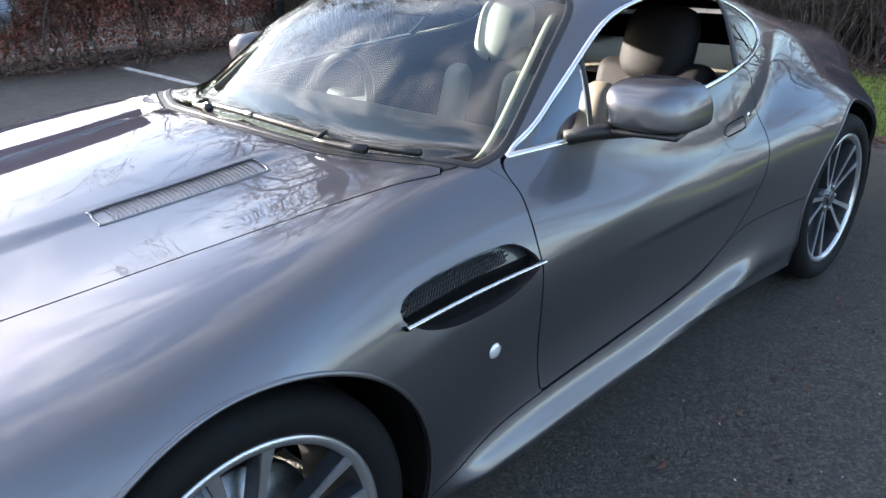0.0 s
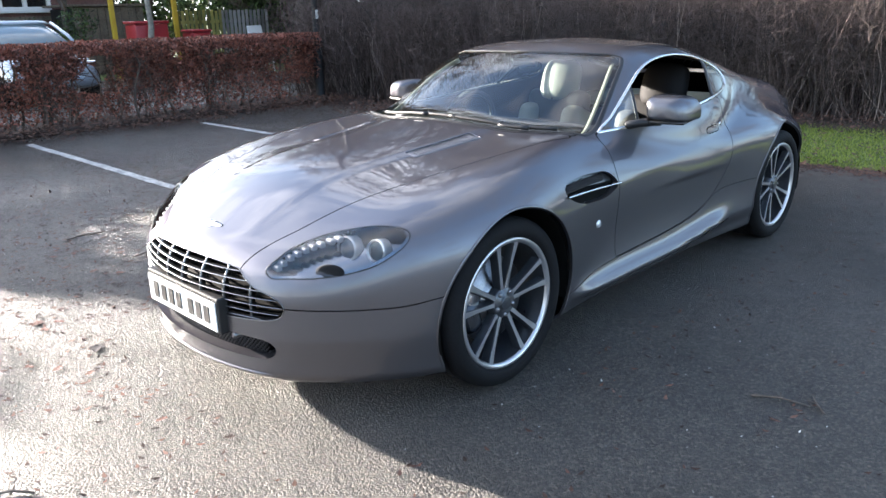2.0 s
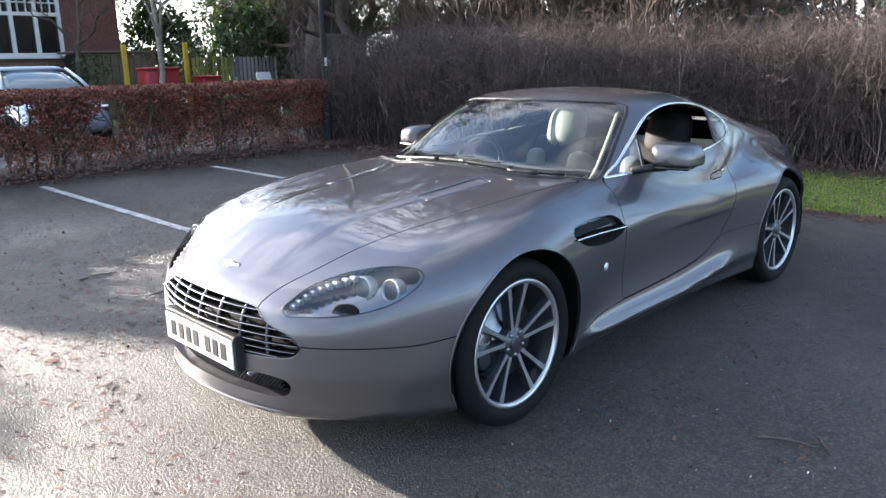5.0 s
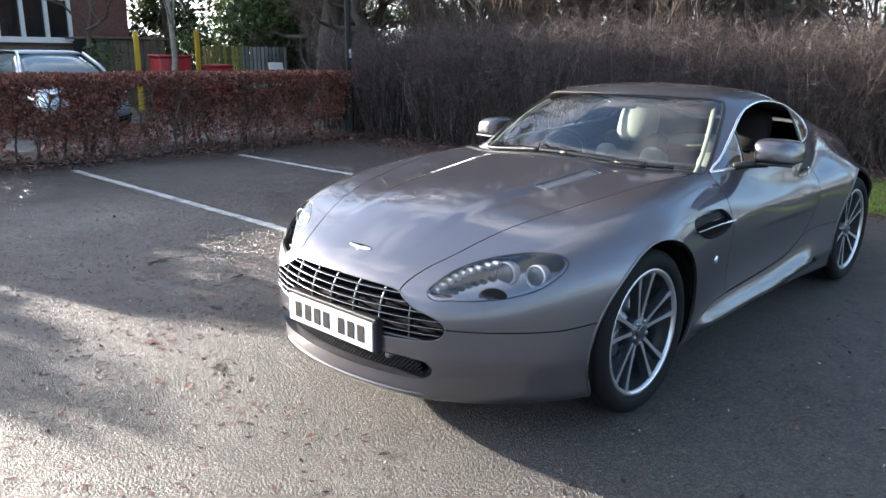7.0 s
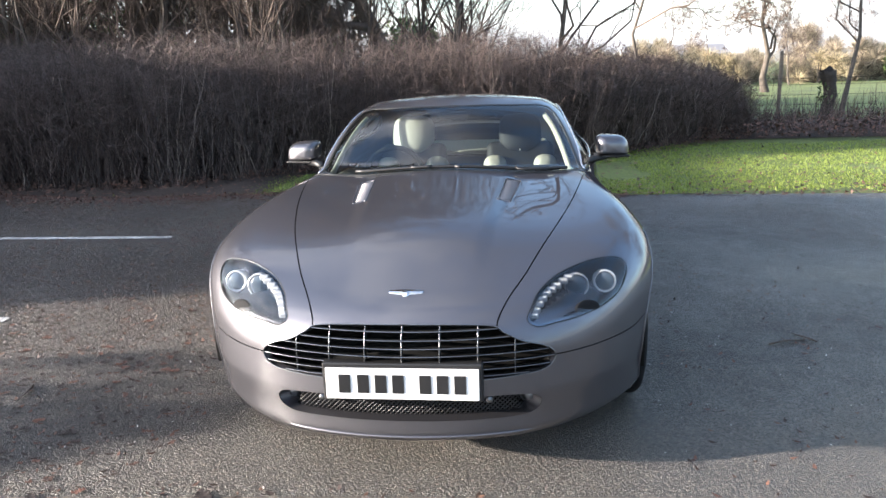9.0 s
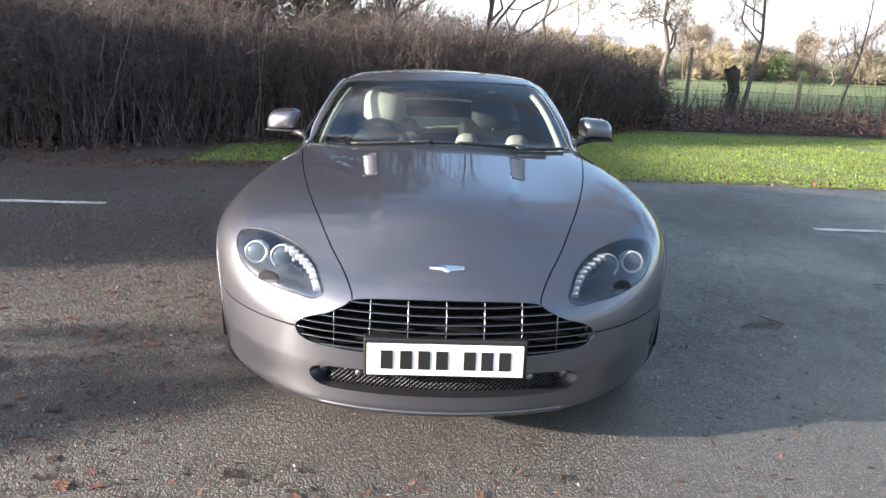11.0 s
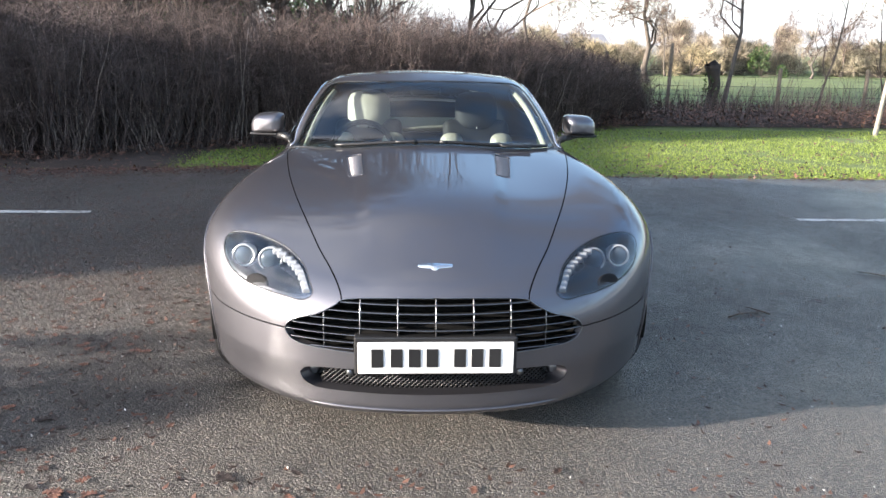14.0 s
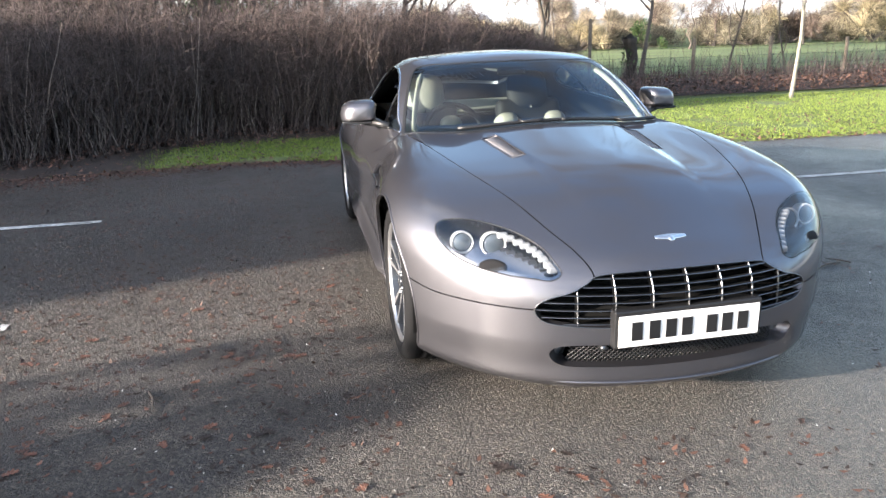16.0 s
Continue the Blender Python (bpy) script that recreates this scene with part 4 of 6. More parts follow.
part("interior_mirror", box_bm((0.17, 0.03, 0.045), (0, 1.20, 1.135), 0.012), LAMP_GREY, CAR, "pale interior mirror")
for s in (-1, 1):
    seat = part("seat", box_bm((0.48, 0.52, 0.17), (s * 0.37, 1.66, 0.40), 0.06, segments=4), LEATHER, CAR, "cream and charcoal leather sports seat, headrest toned by its light", smooth=True)
    lean = Euler((radians(-17), 0, 0)).to_matrix().to_4x4()
    part("backrest", box_bm((0.46, 0.13, 0.50), (s * 0.37, 1.98, 0.66), 0.055, lean, 4), DARK_LEATHER, seat, smooth=True)
    for b in (-1, 1):
        part("side_bolster", box_bm((0.16, 0.20, 0.46), (s * 0.37 + b * 0.17, 1.94, 0.585), 0.065, lean, 5), LEATHER, seat, smooth=True)
    v, f = lathe([(abs(math.cos(t)) ** 0.45 * 0.146, math.copysign(abs(math.sin(t)) ** 0.62, math.sin(t)) * 0.135) for t in np.radians(np.linspace(-89.5, 89.5, 22))], 40, "z")
    # headrest colour carries the light: cream in sun, charcoal in shade
    rest = mesh_ob("headrest", [(x, y * (0.50 - 0.08 * z / 0.135), z) for x, y, z in v], f, LEATHER if s < 0 else DARK_LEATHER, seat)
    rest.matrix_local = Matrix.Translation((s * 0.37, 2.050, 0.955)) @ lean
    part("seam", box_bm((0.006, 0.010, 0.20), (s * 0.37, 1.982, 0.940), 0.002, lean), DARK_LEATHER if s < 0 else LEATHER, seat)
v, f = [], []
for k in range(40):
    a = 2 * math.pi * k / 40
    for j in range(8):
        b = 2 * math.pi * j / 8
        r = 0.172 + 0.016 * math.cos(b)
        v.append((r * math.cos(a), r * math.sin(a), 0.016 * math.sin(b)))
f = [(k * 8 + j, (k + 1) % 40 * 8 + j, (k + 1) % 40 * 8 + (j + 1) % 8, k * 8 + (j + 1) % 8) for k in range(40) for j in range(8)]
wheel_hand = mesh_ob("steering_wheel", v, f, DARK_LEATHER, CAR, "dark leather steering wheel")
wheel_hand.matrix_local = Matrix.Translation((-0.36, 1.14, 0.800)) @ Euler((radians(68), 0, 0)).to_matrix().to_4x4()
for a in (10, 170, 270):
    part("steering_spoke", box_bm((0.15, 0.035, 0.018), (0.085, 0, 0), 0.006, None), DARK_LEATHER, wheel_hand).matrix_local = Euler((0, 0, radians(a))).to_matrix().to_4x4()
part("steering_boss", box_bm((0.13, 0.11, 0.05), (0, 0, -0.01), 0.02), DARK_LEATHER, wheel_hand, smooth=True)


# ---- fast builders for what grows ----
rng = np.random.default_rng(7)


def quick_mesh(name, V, Q, material, parent=None, label="", smooth=False):
    """One mesh from arrays of places and four-sided faces."""
    V, Q = np.asarray(V, np.float32), np.asarray(Q, np.int32)
    me = bpy.data.meshes.new(name)
    me.vertices.add(len(V))
    me.vertices.foreach_set("co", V.ravel())
    me.loops.add(Q.size)
    me.loops.foreach_set("vertex_index", Q.ravel())
    me.polygons.add(len(Q))
    me.polygons.foreach_set("loop_start", np.arange(0, Q.size, Q.shape[1], dtype=np.int32))
    me.materials.append(material)
    me.update(calc_edges=True)
    if smooth:
        me.shade_smooth()
    ob = new(name, me)
    if parent is not None:
        ob.parent = parent
    return tagged(ob, label)


def stems(P, R, sides=3):
    """Tapered stems along polylines P (n, k, 3) with radii R (n, k)."""
    n, k, _ = P.shape
    d = np.empty_like(P)
    d[:, 1:-1], d[:, 0], d[:, -1] = P[:, 2:] - P[:, :-2], P[:, 1] - P[:, 0], P[:, -1] - P[:, -2]
    d /= np.linalg.norm(d, axis=2, keepdims=True) + 1e-9
    a = np.cross(d, np.array((0.31, 0.87, 0.38)))
    a /= np.linalg.norm(a, axis=2, keepdims=True) + 1e-9
    b = np.cross(d, a)
    t = 2 * np.pi * np.arange(sides) / sides
    V = P[:, :, None] + R[:, :, None, None] * (a[:, :, None] * np.cos(t)[None, None, :, None] + b[:, :, None] * np.sin(t)[None, None, :, None])
    i = np.arange(n)[:, None, None] * k * sides + np.arange(k - 1)[None, :, None] * sides
    s, s2 = np.arange(sides), (np.arange(sides) + 1) % sides
    Q = np.stack([i + s, i + s2, i + sides + s2, i + sides + s], -1).reshape(-1, 4)
    return V.reshape(-1, 3), Q


def pile(*sets):
    V, Q, o = [], [], 0
    for v, q_ in sets:
        V.append(v)
        Q.append(q_ + o)
        o += len(v)
    return np.concatenate(V), np.concatenate(Q)


def leaves(C, size, flat=0.0, curl=0.25):
    """Small bent leaves at places C: two faces each."""
    n = len(C)
    u = rng.normal(size=(n, 3))
    u[:, 2] *= 1 - flat
    u /= np.linalg.norm(u, axis=1)[:, None]
    w = np.cross(u, rng.normal(size=(n, 3)) * (1 - flat) + np.array((0, 0, flat * 3)))
    w /= np.linalg.norm(w, axis=1)[:, None]
    up = np.cross(u, w)
    s = size * rng.uniform(0.6, 1.3, n)[:, None]
    V = np.stack([C - u * s, C - u * s * 0.1 + w * s * 0.45 + up * s * curl, C + u * s, C - u * s * 0.1 - w * s * 0.45 + up * s * curl], 1)
    return V.reshape(-1, 3), np.arange(4 * n).reshape(n, 4)


def grow(height, radius, seed, limbs=8, fork=4, levels=3, lean=(0, 0), start=0.25, spread=0.9, twist=0.35, rise=0.25, length=0.55, finest=None):
    """A bare tree at the origin: places and faces of the trunk, and of the boughs and twigs."""
    g = np.random.default_rng(seed)
    k = 6
    t = np.linspace(0, 1, k)

    def bough(p, d, long, bend):
        side = g.normal(size=3)
        wob = np.cumsum(g.normal(size=(k, 3)) * bend * long / k, 0)
        wob -= wob[0]
        return p + d * (t * long)[:, None] + side * (np.sin(t * np.pi) * long * 0.13 * bend)[:, None] + wob + np.array((0, 0, 1)) * (t ** 2 * long * rise)[:, None]

    d0 = np.array((lean[0], lean[1], 1.0))
    trunk = bough(np.zeros(3), d0 / np.linalg.norm(d0), height * 0.8, twist * 0.4)
    tr = radius * (1.25 - 0.25 * np.minimum(t * 8, 1)) * (1 - 0.85 * t)
    level = [(trunk, tr)]
    out = []
    count = limbs
    for lv in range(levels):
        nxt = []
        for line, rad in level:
            for c in range(count):
                s = start + (1 - start) * (c + g.uniform(0.2, 1)) / count if lv == 0 else g.uniform(0.25, 1.0)
                s = min(s, 0.98)
                i = min(int(s * (k - 1)), k - 2)
                f = s * (k - 1) - i
                p, r = line[i] * (1 - f) + line[i + 1] * f, rad[i] * (1 - f) + rad[i + 1] * f
                along = line[i + 1] - line[i]
                long0 = np.linalg.norm(line[-1] - line[0])
                along /= np.linalg.norm(along) + 1e-9
                off = g.normal(size=3)
                off -= along * (off @ along)
                off /= np.linalg.norm(off) + 1e-9
                d = along * g.uniform(0.4, 0.9) + off * spread
                d /= np.linalg.norm(d)
                long = long0 * length * g.uniform(0.55, 1.1) * (1.15 - 0.55 * s if lv == 0 else 1)
                rr = np.maximum(min(r * 0.62, radius * 0.5) * (1 - 0.8 * t), finest or 0.0035 * height / 6)
                nxt.append((bough(p, d, long, twist), rr))
        out.append(nxt)
        level = nxt
        count = fork
    tv = stems(trunk[None], tr[None], 8)
    thick = stems(np.array([l for l, _ in out[0]]), np.array([r for _, r in out[0]]), 6)
    thin = [stems(np.array([l for l, _ in lv]), np.array([r for _, r in lv]), 3) for lv in out[1:]]
    return tv, pile(thick, *thin)


BARK = surface("grey_brown_bark", (0.115, 0.095, 0.078), rough=0.9, vary=0.3, grain=30, broad=2, bump=0.5, bump_scale=40)
PALE_BARK = surface("pale_bark", (0.29, 0.265, 0.215), rough=0.85, vary=0.3, grain=20, broad=3, bump=0.3, bump_scale=50)
TWIG = surface("bare_twig", (0.13, 0.095, 0.075), rough=0.85, vary=0.25, by_island=0.8)
THICKET = surface("thicket_stem", (0.106, 0.078, 0.069), rough=0.85, vary=0.30, by_island=1.0)
BEECH = surface("copper_beech_leaf", (0.25, 0.095, 0.066), rough=0.5, vary=0.35, by_island=1.1, second=(0.14, 0.055, 0.038), through_light=0.25)
LITTER = surface("fallen_leaf", (0.105, 0.052, 0.034), rough=0.7, vary=0.35, by_island=1.0, second=(0.05, 0.028, 0.018))
EVERGREEN = surface("evergreen_leaf", (0.065, 0.105, 0.030), rough=0.5, vary=0.3, by_island=1.0, second=(0.028, 0.05, 0.016), through_light=0.2)
GRASS = surface("grass_blade", (0.23, 0.285, 0.05), rough=0.55, vary=0.25, by_island=0.9, second=(0.13, 0.19, 0.035), through_light=0.4)
STRAW = surface("dry_grass", (0.34, 0.27, 0.15), rough=0.8, vary=0.25, by_island=0.9, through_light=0.2)
TURF = surface("turf", (0.135, 0.175, 0.045), rough=0.95, vary=0.3, grain=25, broad=0.6, bump=0.6, bump_scale=30, second=(0.06, 0.075, 0.025))
SOIL = surface("leafy_soil", (0.050, 0.034, 0.026), rough=0.95, vary=0.35, grain=18, broad=1.5, bump=0.8, bump_scale=35)
LINE_PAINT = surface("worn_white_paint", (0.58, 0.57, 0.54), rough=0.7, vary=0.30, grain=38, broad=7, bump=0.3, bump_scale=200, second=(0.075, 0.072, 0.068))
WOOD = surface("weathered_wood", (0.17, 0.135, 0.10), rough=0.85, vary=0.3, grain=25, broad=3, bump=0.4, bump_scale=60)
BRICK = surface("red_brick_wall", (0.15, 0.078, 0.066), rough=0.85, vary=0.3, grain=14, broad=1.2, bump=0.4, bump_scale=30, second=(0.10, 0.045, 0.038))
WHITE = surface("white_paint", (0.72, 0.72, 0.70), rough=0.5, vary=0.05)
DARK_GLASS = surface("dark_window_glass", (0.012, 0.014, 0.016), rough=0.08, vary=0.1, rough_vary=0.02)
YELLOW = surface("yellow_paint", (0.55, 0.38, 0.03), rough=0.5, vary=0.1)
RED = surface("red_plastic", (0.36, 0.025, 0.03), rough=0.45, vary=0.12)
POST_BLACK = surface("black_post_paint", (0.009, 0.009, 0.010), rough=0.7, vary=0.2, bump=0.1, bump_scale=80)
SILVER_BLUE = surface("pale_blue_car_paint", (0.32, 0.37, 0.42), rough=0.35, metal=0.5, coat=1.0, vary=0.03)


def asphalt_material():
    m = surface("damp_asphalt", (0.081, 0.072, 0.063), rough=0.62, vary=0.40, grain=60, broad=0.55, bump=0.0, second=(0.046, 0.042, 0.038))
    nt = m.node_tree
    b = nt.nodes["Principled BSDF"]
    stone = tex(nt, "ShaderNodeTexVoronoi", 115)
    rough_n = tex(nt, "ShaderNodeTexNoise", 300, 4)
    add = nt.nodes.new("ShaderNodeMath")
    add.operation = "MULTIPLY_ADD"
    add.inputs[1].default_value = -0.9
    nt.links.new(stone.outputs["Distance"], add.inputs[0])
    nt.links.new(rough_n.outputs["Fac"], add.inputs[2])
    bp = nt.nodes.new("ShaderNodeBump")
    bp.inputs["Strength"].default_value, bp.inputs["Distance"].default_value = 1.0, 0.010
    nt.links.new(add.outputs[0], bp.inputs["Height"])
    nt.links.new(bp.outputs[0], b.inputs["Normal"])
    # damp patches lower the roughness
    damp = tex(nt, "ShaderNodeTexNoise", 0.42, 3)
    fine = tex(nt, "ShaderNodeTexNoise", 7, 4)
    mix = nt.nodes.new("ShaderNodeMath")
    mix.operation = "MULTIPLY_ADD"
    mix.inputs[1].default_value = 0.28
    nt.links.new(fine.outputs["Fac"], mix.inputs[0])
    nt.links.new(damp.outputs["Fac"], mix.inputs[2])
    r = nt.nodes.new("ShaderNodeMapRange")
    r.inputs[1].default_value, r.inputs[2].default_value, r.inputs[3].default_value, r.inputs[4].default_value = 0.47, 0.76, 0.61, 0.29
    nt.links.new(mix.outputs[0], r.inputs[0])
    nt.links.new(r.outputs[0], b.inputs["Roughness"])
    # scattered pale and dark chips
    col = b.inputs["Base Color"].links[0].from_socket
    chips = ramp(nt, stone.outputs["Color"], [(0.0, (0.30, 0.30, 0.30)), (0.55, (0.9, 0.9, 0.9)), (1.0, (2.2, 2.1, 1.95))])
    mul = nt.nodes.new("ShaderNodeMix")
    mul.data_type, mul.blend_type = "RGBA", "MULTIPLY"
    mul.inputs[0].default_value = 1.0
    nt.links.new(col, mul.inputs[6])
    nt.links.new(chips.outputs[0], mul.inputs[7])
    nt.links.new(mul.outputs[2], b.inputs["Base Color"])
    return m


# ---- ground ----
xs, ys = np.concatenate([[-400, -120, -50], np.arange(-24, 24.1, 1.5), [50, 120, 400]]), np.concatenate([[-400, -120, -40], np.arange(-14, 40.1, 1.5), [70, 140, 500]])
gv = [(x, y, -0.045 - 0.02 * math.sin(x * 0.4) * math.sin(y * 0.3)) for y in ys for x in xs]
gq = [(j * len(xs) + i, j * len(xs) + i + 1, (j + 1) * len(xs) + i + 1, (j + 1) * len(xs) + i) for j in range(len(ys) - 1) for i in range(len(xs) - 1)]
tagged(mesh_ob("ground", gv, gq, TURF), "wide green field of rough winter grass", "ground", kind="structure")

edge = [(-8.0, 5.95), (-6.5, 5.75), (-5.2, 5.35), (-4.0, 5.30), (-2.9, 5.45), (-1.8, 5.60), (-0.8, 5.30), (0.2, 5.02), (1.0, 5.08), (2.3, 5.04), (3.6, 4.98), (5.3, 4.95), (9.0, 4.9), (16.0, 4.8), (26.0, 4.7)]
lot = [(-7.75, -16.0)] + [(-7.75, y) for y in (-8.0, -2.0, 3.0)] + edge + [(26.0, -16.0)]
bm = bmesh.new()
f = bm.faces.new([bm.verts.new((x, y, 0.0)) for x, y in lot[::1]])
if f.normal.z < 0:
    f.normal_flip()
r = bmesh.ops.extrude_face_region(bm, geom=[f])
bmesh.ops.translate(bm, verts=[v for v in r["geom"] if isinstance(v, bmesh.types.BMVert)], vec=(0, 0, -0.06))
bmesh.ops.recalc_face_normals(bm, faces=bm.faces)
tagged(part("car_park", bm, asphalt_material(), None), "grey damp asphalt car park with scattered leaves", "pavement", kind="structure")

for k, (x0, x1, y) in enumerate(((-7.24, -2.74, 0.83), (-7.24, -2.78, 3.09), (3.22, 7.9, 2.88))):
    n = 220
    pts = np.linspace(x0, x1, n)
    worn = [noise.noise((x * 2.6, y, 7.0)) + 0.6 * noise.noise((x * 9.0, y, 2.0)) for x in pts]
    top = [(x, y + 0.045 - 0.012 * max(0, -w) + rng.normal() * 0.005, 0.004) for x, w in zip(pts, worn)]
    low = [(x, y - 0.045 + 0.012 * max(0, -w) + rng.normal() * 0.005, 0.004) for x, w in zip(pts, worn)]
    kept = [i for i in range(n - 1) if worn[i] > -0.62]
    tagged(mesh_ob("bay_line", top + low, [(n + i, n + i + 1, i + 1, i) for i in kept], LINE_PAINT, smooth=False), "worn white painted parking bay line", "road marking", "parking bay lines", "structure")

tagged(part("edging_board", box_bm((0.06, 20.0, 0.12), (-7.80, -4.1, 0.02), 0.012), SOIL, None), "low weathered timber edging beside the asphalt", "edging", kind="structure")


def mound(name, cx, cy, sx, sy, h, material, label, category):
    """A low bank with an uneven top."""
    n, m = 40, 16
    V = []
    for j in range(m):
        for i in range(n):
            u, w = i / (n - 1), j / (m - 1)
            e = min(u, 1 - u, w * 0.6, (1 - w) * 0.6) * 10
            z = h * min(1, e) * (0.6 + 0.5 * noise.noise((u * sx * 1.7, w * sy * 1.7, 3)))
            V.append((cx + (u - 0.5) * sx, cy + (w - 0.5) * sy, -0.03 + z))
    Q = [(j * n + i, j * n + i + 1, (j + 1) * n + i + 1, (j + 1) * n + i) for j in range(m - 1) for i in range(n - 1)]
    return tagged(mesh_ob(name, V, Q, material), label, category, kind="structure")


drive = bmesh.new()
drive_top = drive.faces.new([drive.verts.new(p) for p in ((-16.6, -9, -0.012), (-9.25, -9, -0.012), (-9.25, 9.5, -0.012), (-16.6, 9.5, -0.012))])
tagged(part("driveway", drive, bpy.data.materials["damp_asphalt"], None), "pale asphalt driveway behind the hedge", "pavement", kind="structure")
mound("hedge_bed", -8.55, 0.9, 1.5, 11.0, 0.13, SOIL, "dark soil bed strewn with dead leaves", "soil")
mound("thicket_bed", -4.4, 10.1, 10.7, 5.4, 0.10, SOIL, "dark leafy soil under the thicket", "soil")
mound("verge_soil", -5.6, 6.75, 5.6, 2.9, 0.07, SOIL, "dark soil strewn with leaves below the thicket", "soil")
mound("scrub_bed", 11.0, 12.7, 14.0, 3.2, 0.16, SOIL, "bank of dead leaves and scrub along the fence", "soil")


# ---- thicket along the back of the car park ----
def front_of_thicket(x):
    return np.interp(x, [-9.6, -8.0, -5.5, -4.2, -3.0, -2.0, 0.0, 1.5, 3.0, 4.0, 5.0], [6.3, 6.2, 6.0, 6.2, 7.3, 7.9, 8.0, 8.7, 10.2, 11.2, 11.8])


def thicket(n):
    x = rng.uniform(-9.6, 4.6, n)
    y = front_of_thicket(x) + rng.uniform(0, 1, n) ** 1.5 * 3.4 + rng.normal(0, 0.12, n)
    h = np.interp(x, [-10, -7, -4, 0, 1.5, 3, 4.6], [1.66, 1.68, 1.66, 1.66, 1.48, 1.12, 0.85]) * rng.uniform(0.62, 1.10, n) + 0.12 * (y - front_of_thicket(x))
    t = np.linspace(0, 1, 5)
    lean = rng.normal(0, 0.19, (n, 2))
    bow = rng.normal(0, 0.13, (n, 2))
    P = np.zeros((n, 5, 3))
    P[:, :, 0] = x[:, None] + lean[:, :1] * t * h[:, None] + bow[:, :1] * np.sin(t * np.pi * 1.3)
    P[:, :, 1] = y[:, None] + lean[:, 1:] * t * h[:, None] + bow[:, 1:] * np.sin(t * np.pi * 1.1)
    P[:, :, 2] = h[:, None] * t
    P += rng.normal(0, 0.036, P.shape) * (t > 0)[None, :, None]
    R = (0.0056 * rng.uniform(0.6, 1.4, n))[:, None] * (1 - 0.72 * t)
    main = stems(P, R, 3)
    m = n * 9
    who, at = rng.integers(0, n, m), rng.uniform(0.30, 0.98, m)
    i = np.minimum((at * 4).astype(int), 3)
    f = (at * 4 - i)[:, None]
    base = P[who, i] * (1 - f) + P[who, i + 1] * f
    d = rng.normal(0, 1, (m, 3)) * (0.9, 0.9, 0.5) + (0, 0, 0.6)
    d /= np.linalg.norm(d, axis=1)[:, None]
    long = rng.uniform(0.12, 0.42, m)[:, None]
    T = np.stack([base, base + d * long * 0.5 + rng.normal(0, 0.02, (m, 3)), base + d * long + rng.normal(0, 0.035, (m, 3))], 1)
    side = stems(T, np.tile((0.0034, 0.0027, 0.0016), (m, 1)), 3)
    return pile(main, side)


PALE_STEM = surface("pale_thicket_stem", (0.22, 0.18, 0.155), rough=0.85, vary=0.3, grain=20, by_island=1.0)
bush = quick_mesh("thicket", *thicket(10500), THICKET, None)
tagged(bush, "dense leafless brown thicket of upright twigs", "bushes", kind="stuff")
n = 900
x = rng.uniform(-9.5, 4.2, n)
y = front_of_thicket(x) + rng.uniform(-0.05, 0.7, n)
h = np.interp(x, [-10, 0, 1.5, 3, 4.6], [1.35, 1.35, 1.2, 0.95, 0.8]) * rng.uniform(0.35, 1.15, n)
t = np.linspace(0, 1, 6)
P = np.stack([x[:, None] + rng.normal(0, 0.22, (n, 1)) * t * h[:, None], y[:, None] + rng.normal(0, 0.15, (n, 1)) * t, h[:, None] * t], 2) + rng.normal(0, 0.030, (n, 6, 3)) * (t > 0)[None, :, None]
tagged(quick_mesh("pale_stems", *stems(P, (0.0072 * rng.uniform(0.6, 1.5, n))[:, None] * (1 - 0.65 * t), 4), PALE_STEM), "pale grey bare stems at the front of the thicket", "bushes", kind="stuff")
C = np.stack([x := rng.uniform(-9.4, 4.2, 5200), front_of_thicket(x) + rng.normal(0.1, 0.55, 5200), rng.uniform(0.02, 0.12, 5200)], 1)
tagged(quick_mesh("leaf_litter", *leaves(C, 0.035, 0.75), LITTER), "brown dead leaves lying under the thicket", "leaves", kind="stuff")


C = np.stack([x := rng.uniform(-7.7, 1.5, 5200), np.interp(x, [-7.7, -6.5, -5.2, -4.0, -2.9, -1.8, -0.8, 0.2, 1.5], [5.9, 5.75, 5.35, 5.3, 5.45, 5.6, 5.3, 5.02, 5.06]) + 0.05 - np.abs(rng.normal(0, 0.28, 5200)) * np.interp(x, [-7, -4, 1.5], [1.6, 1.1, 0.4]), rng.uniform(0.004, 0.014, 5200)], 1)
tagged(quick_mesh("edge_litter", *leaves(C, 0.024, 0.8), LITTER), "dark leaf debris along the edge of the asphalt", "leaves", kind="stuff")


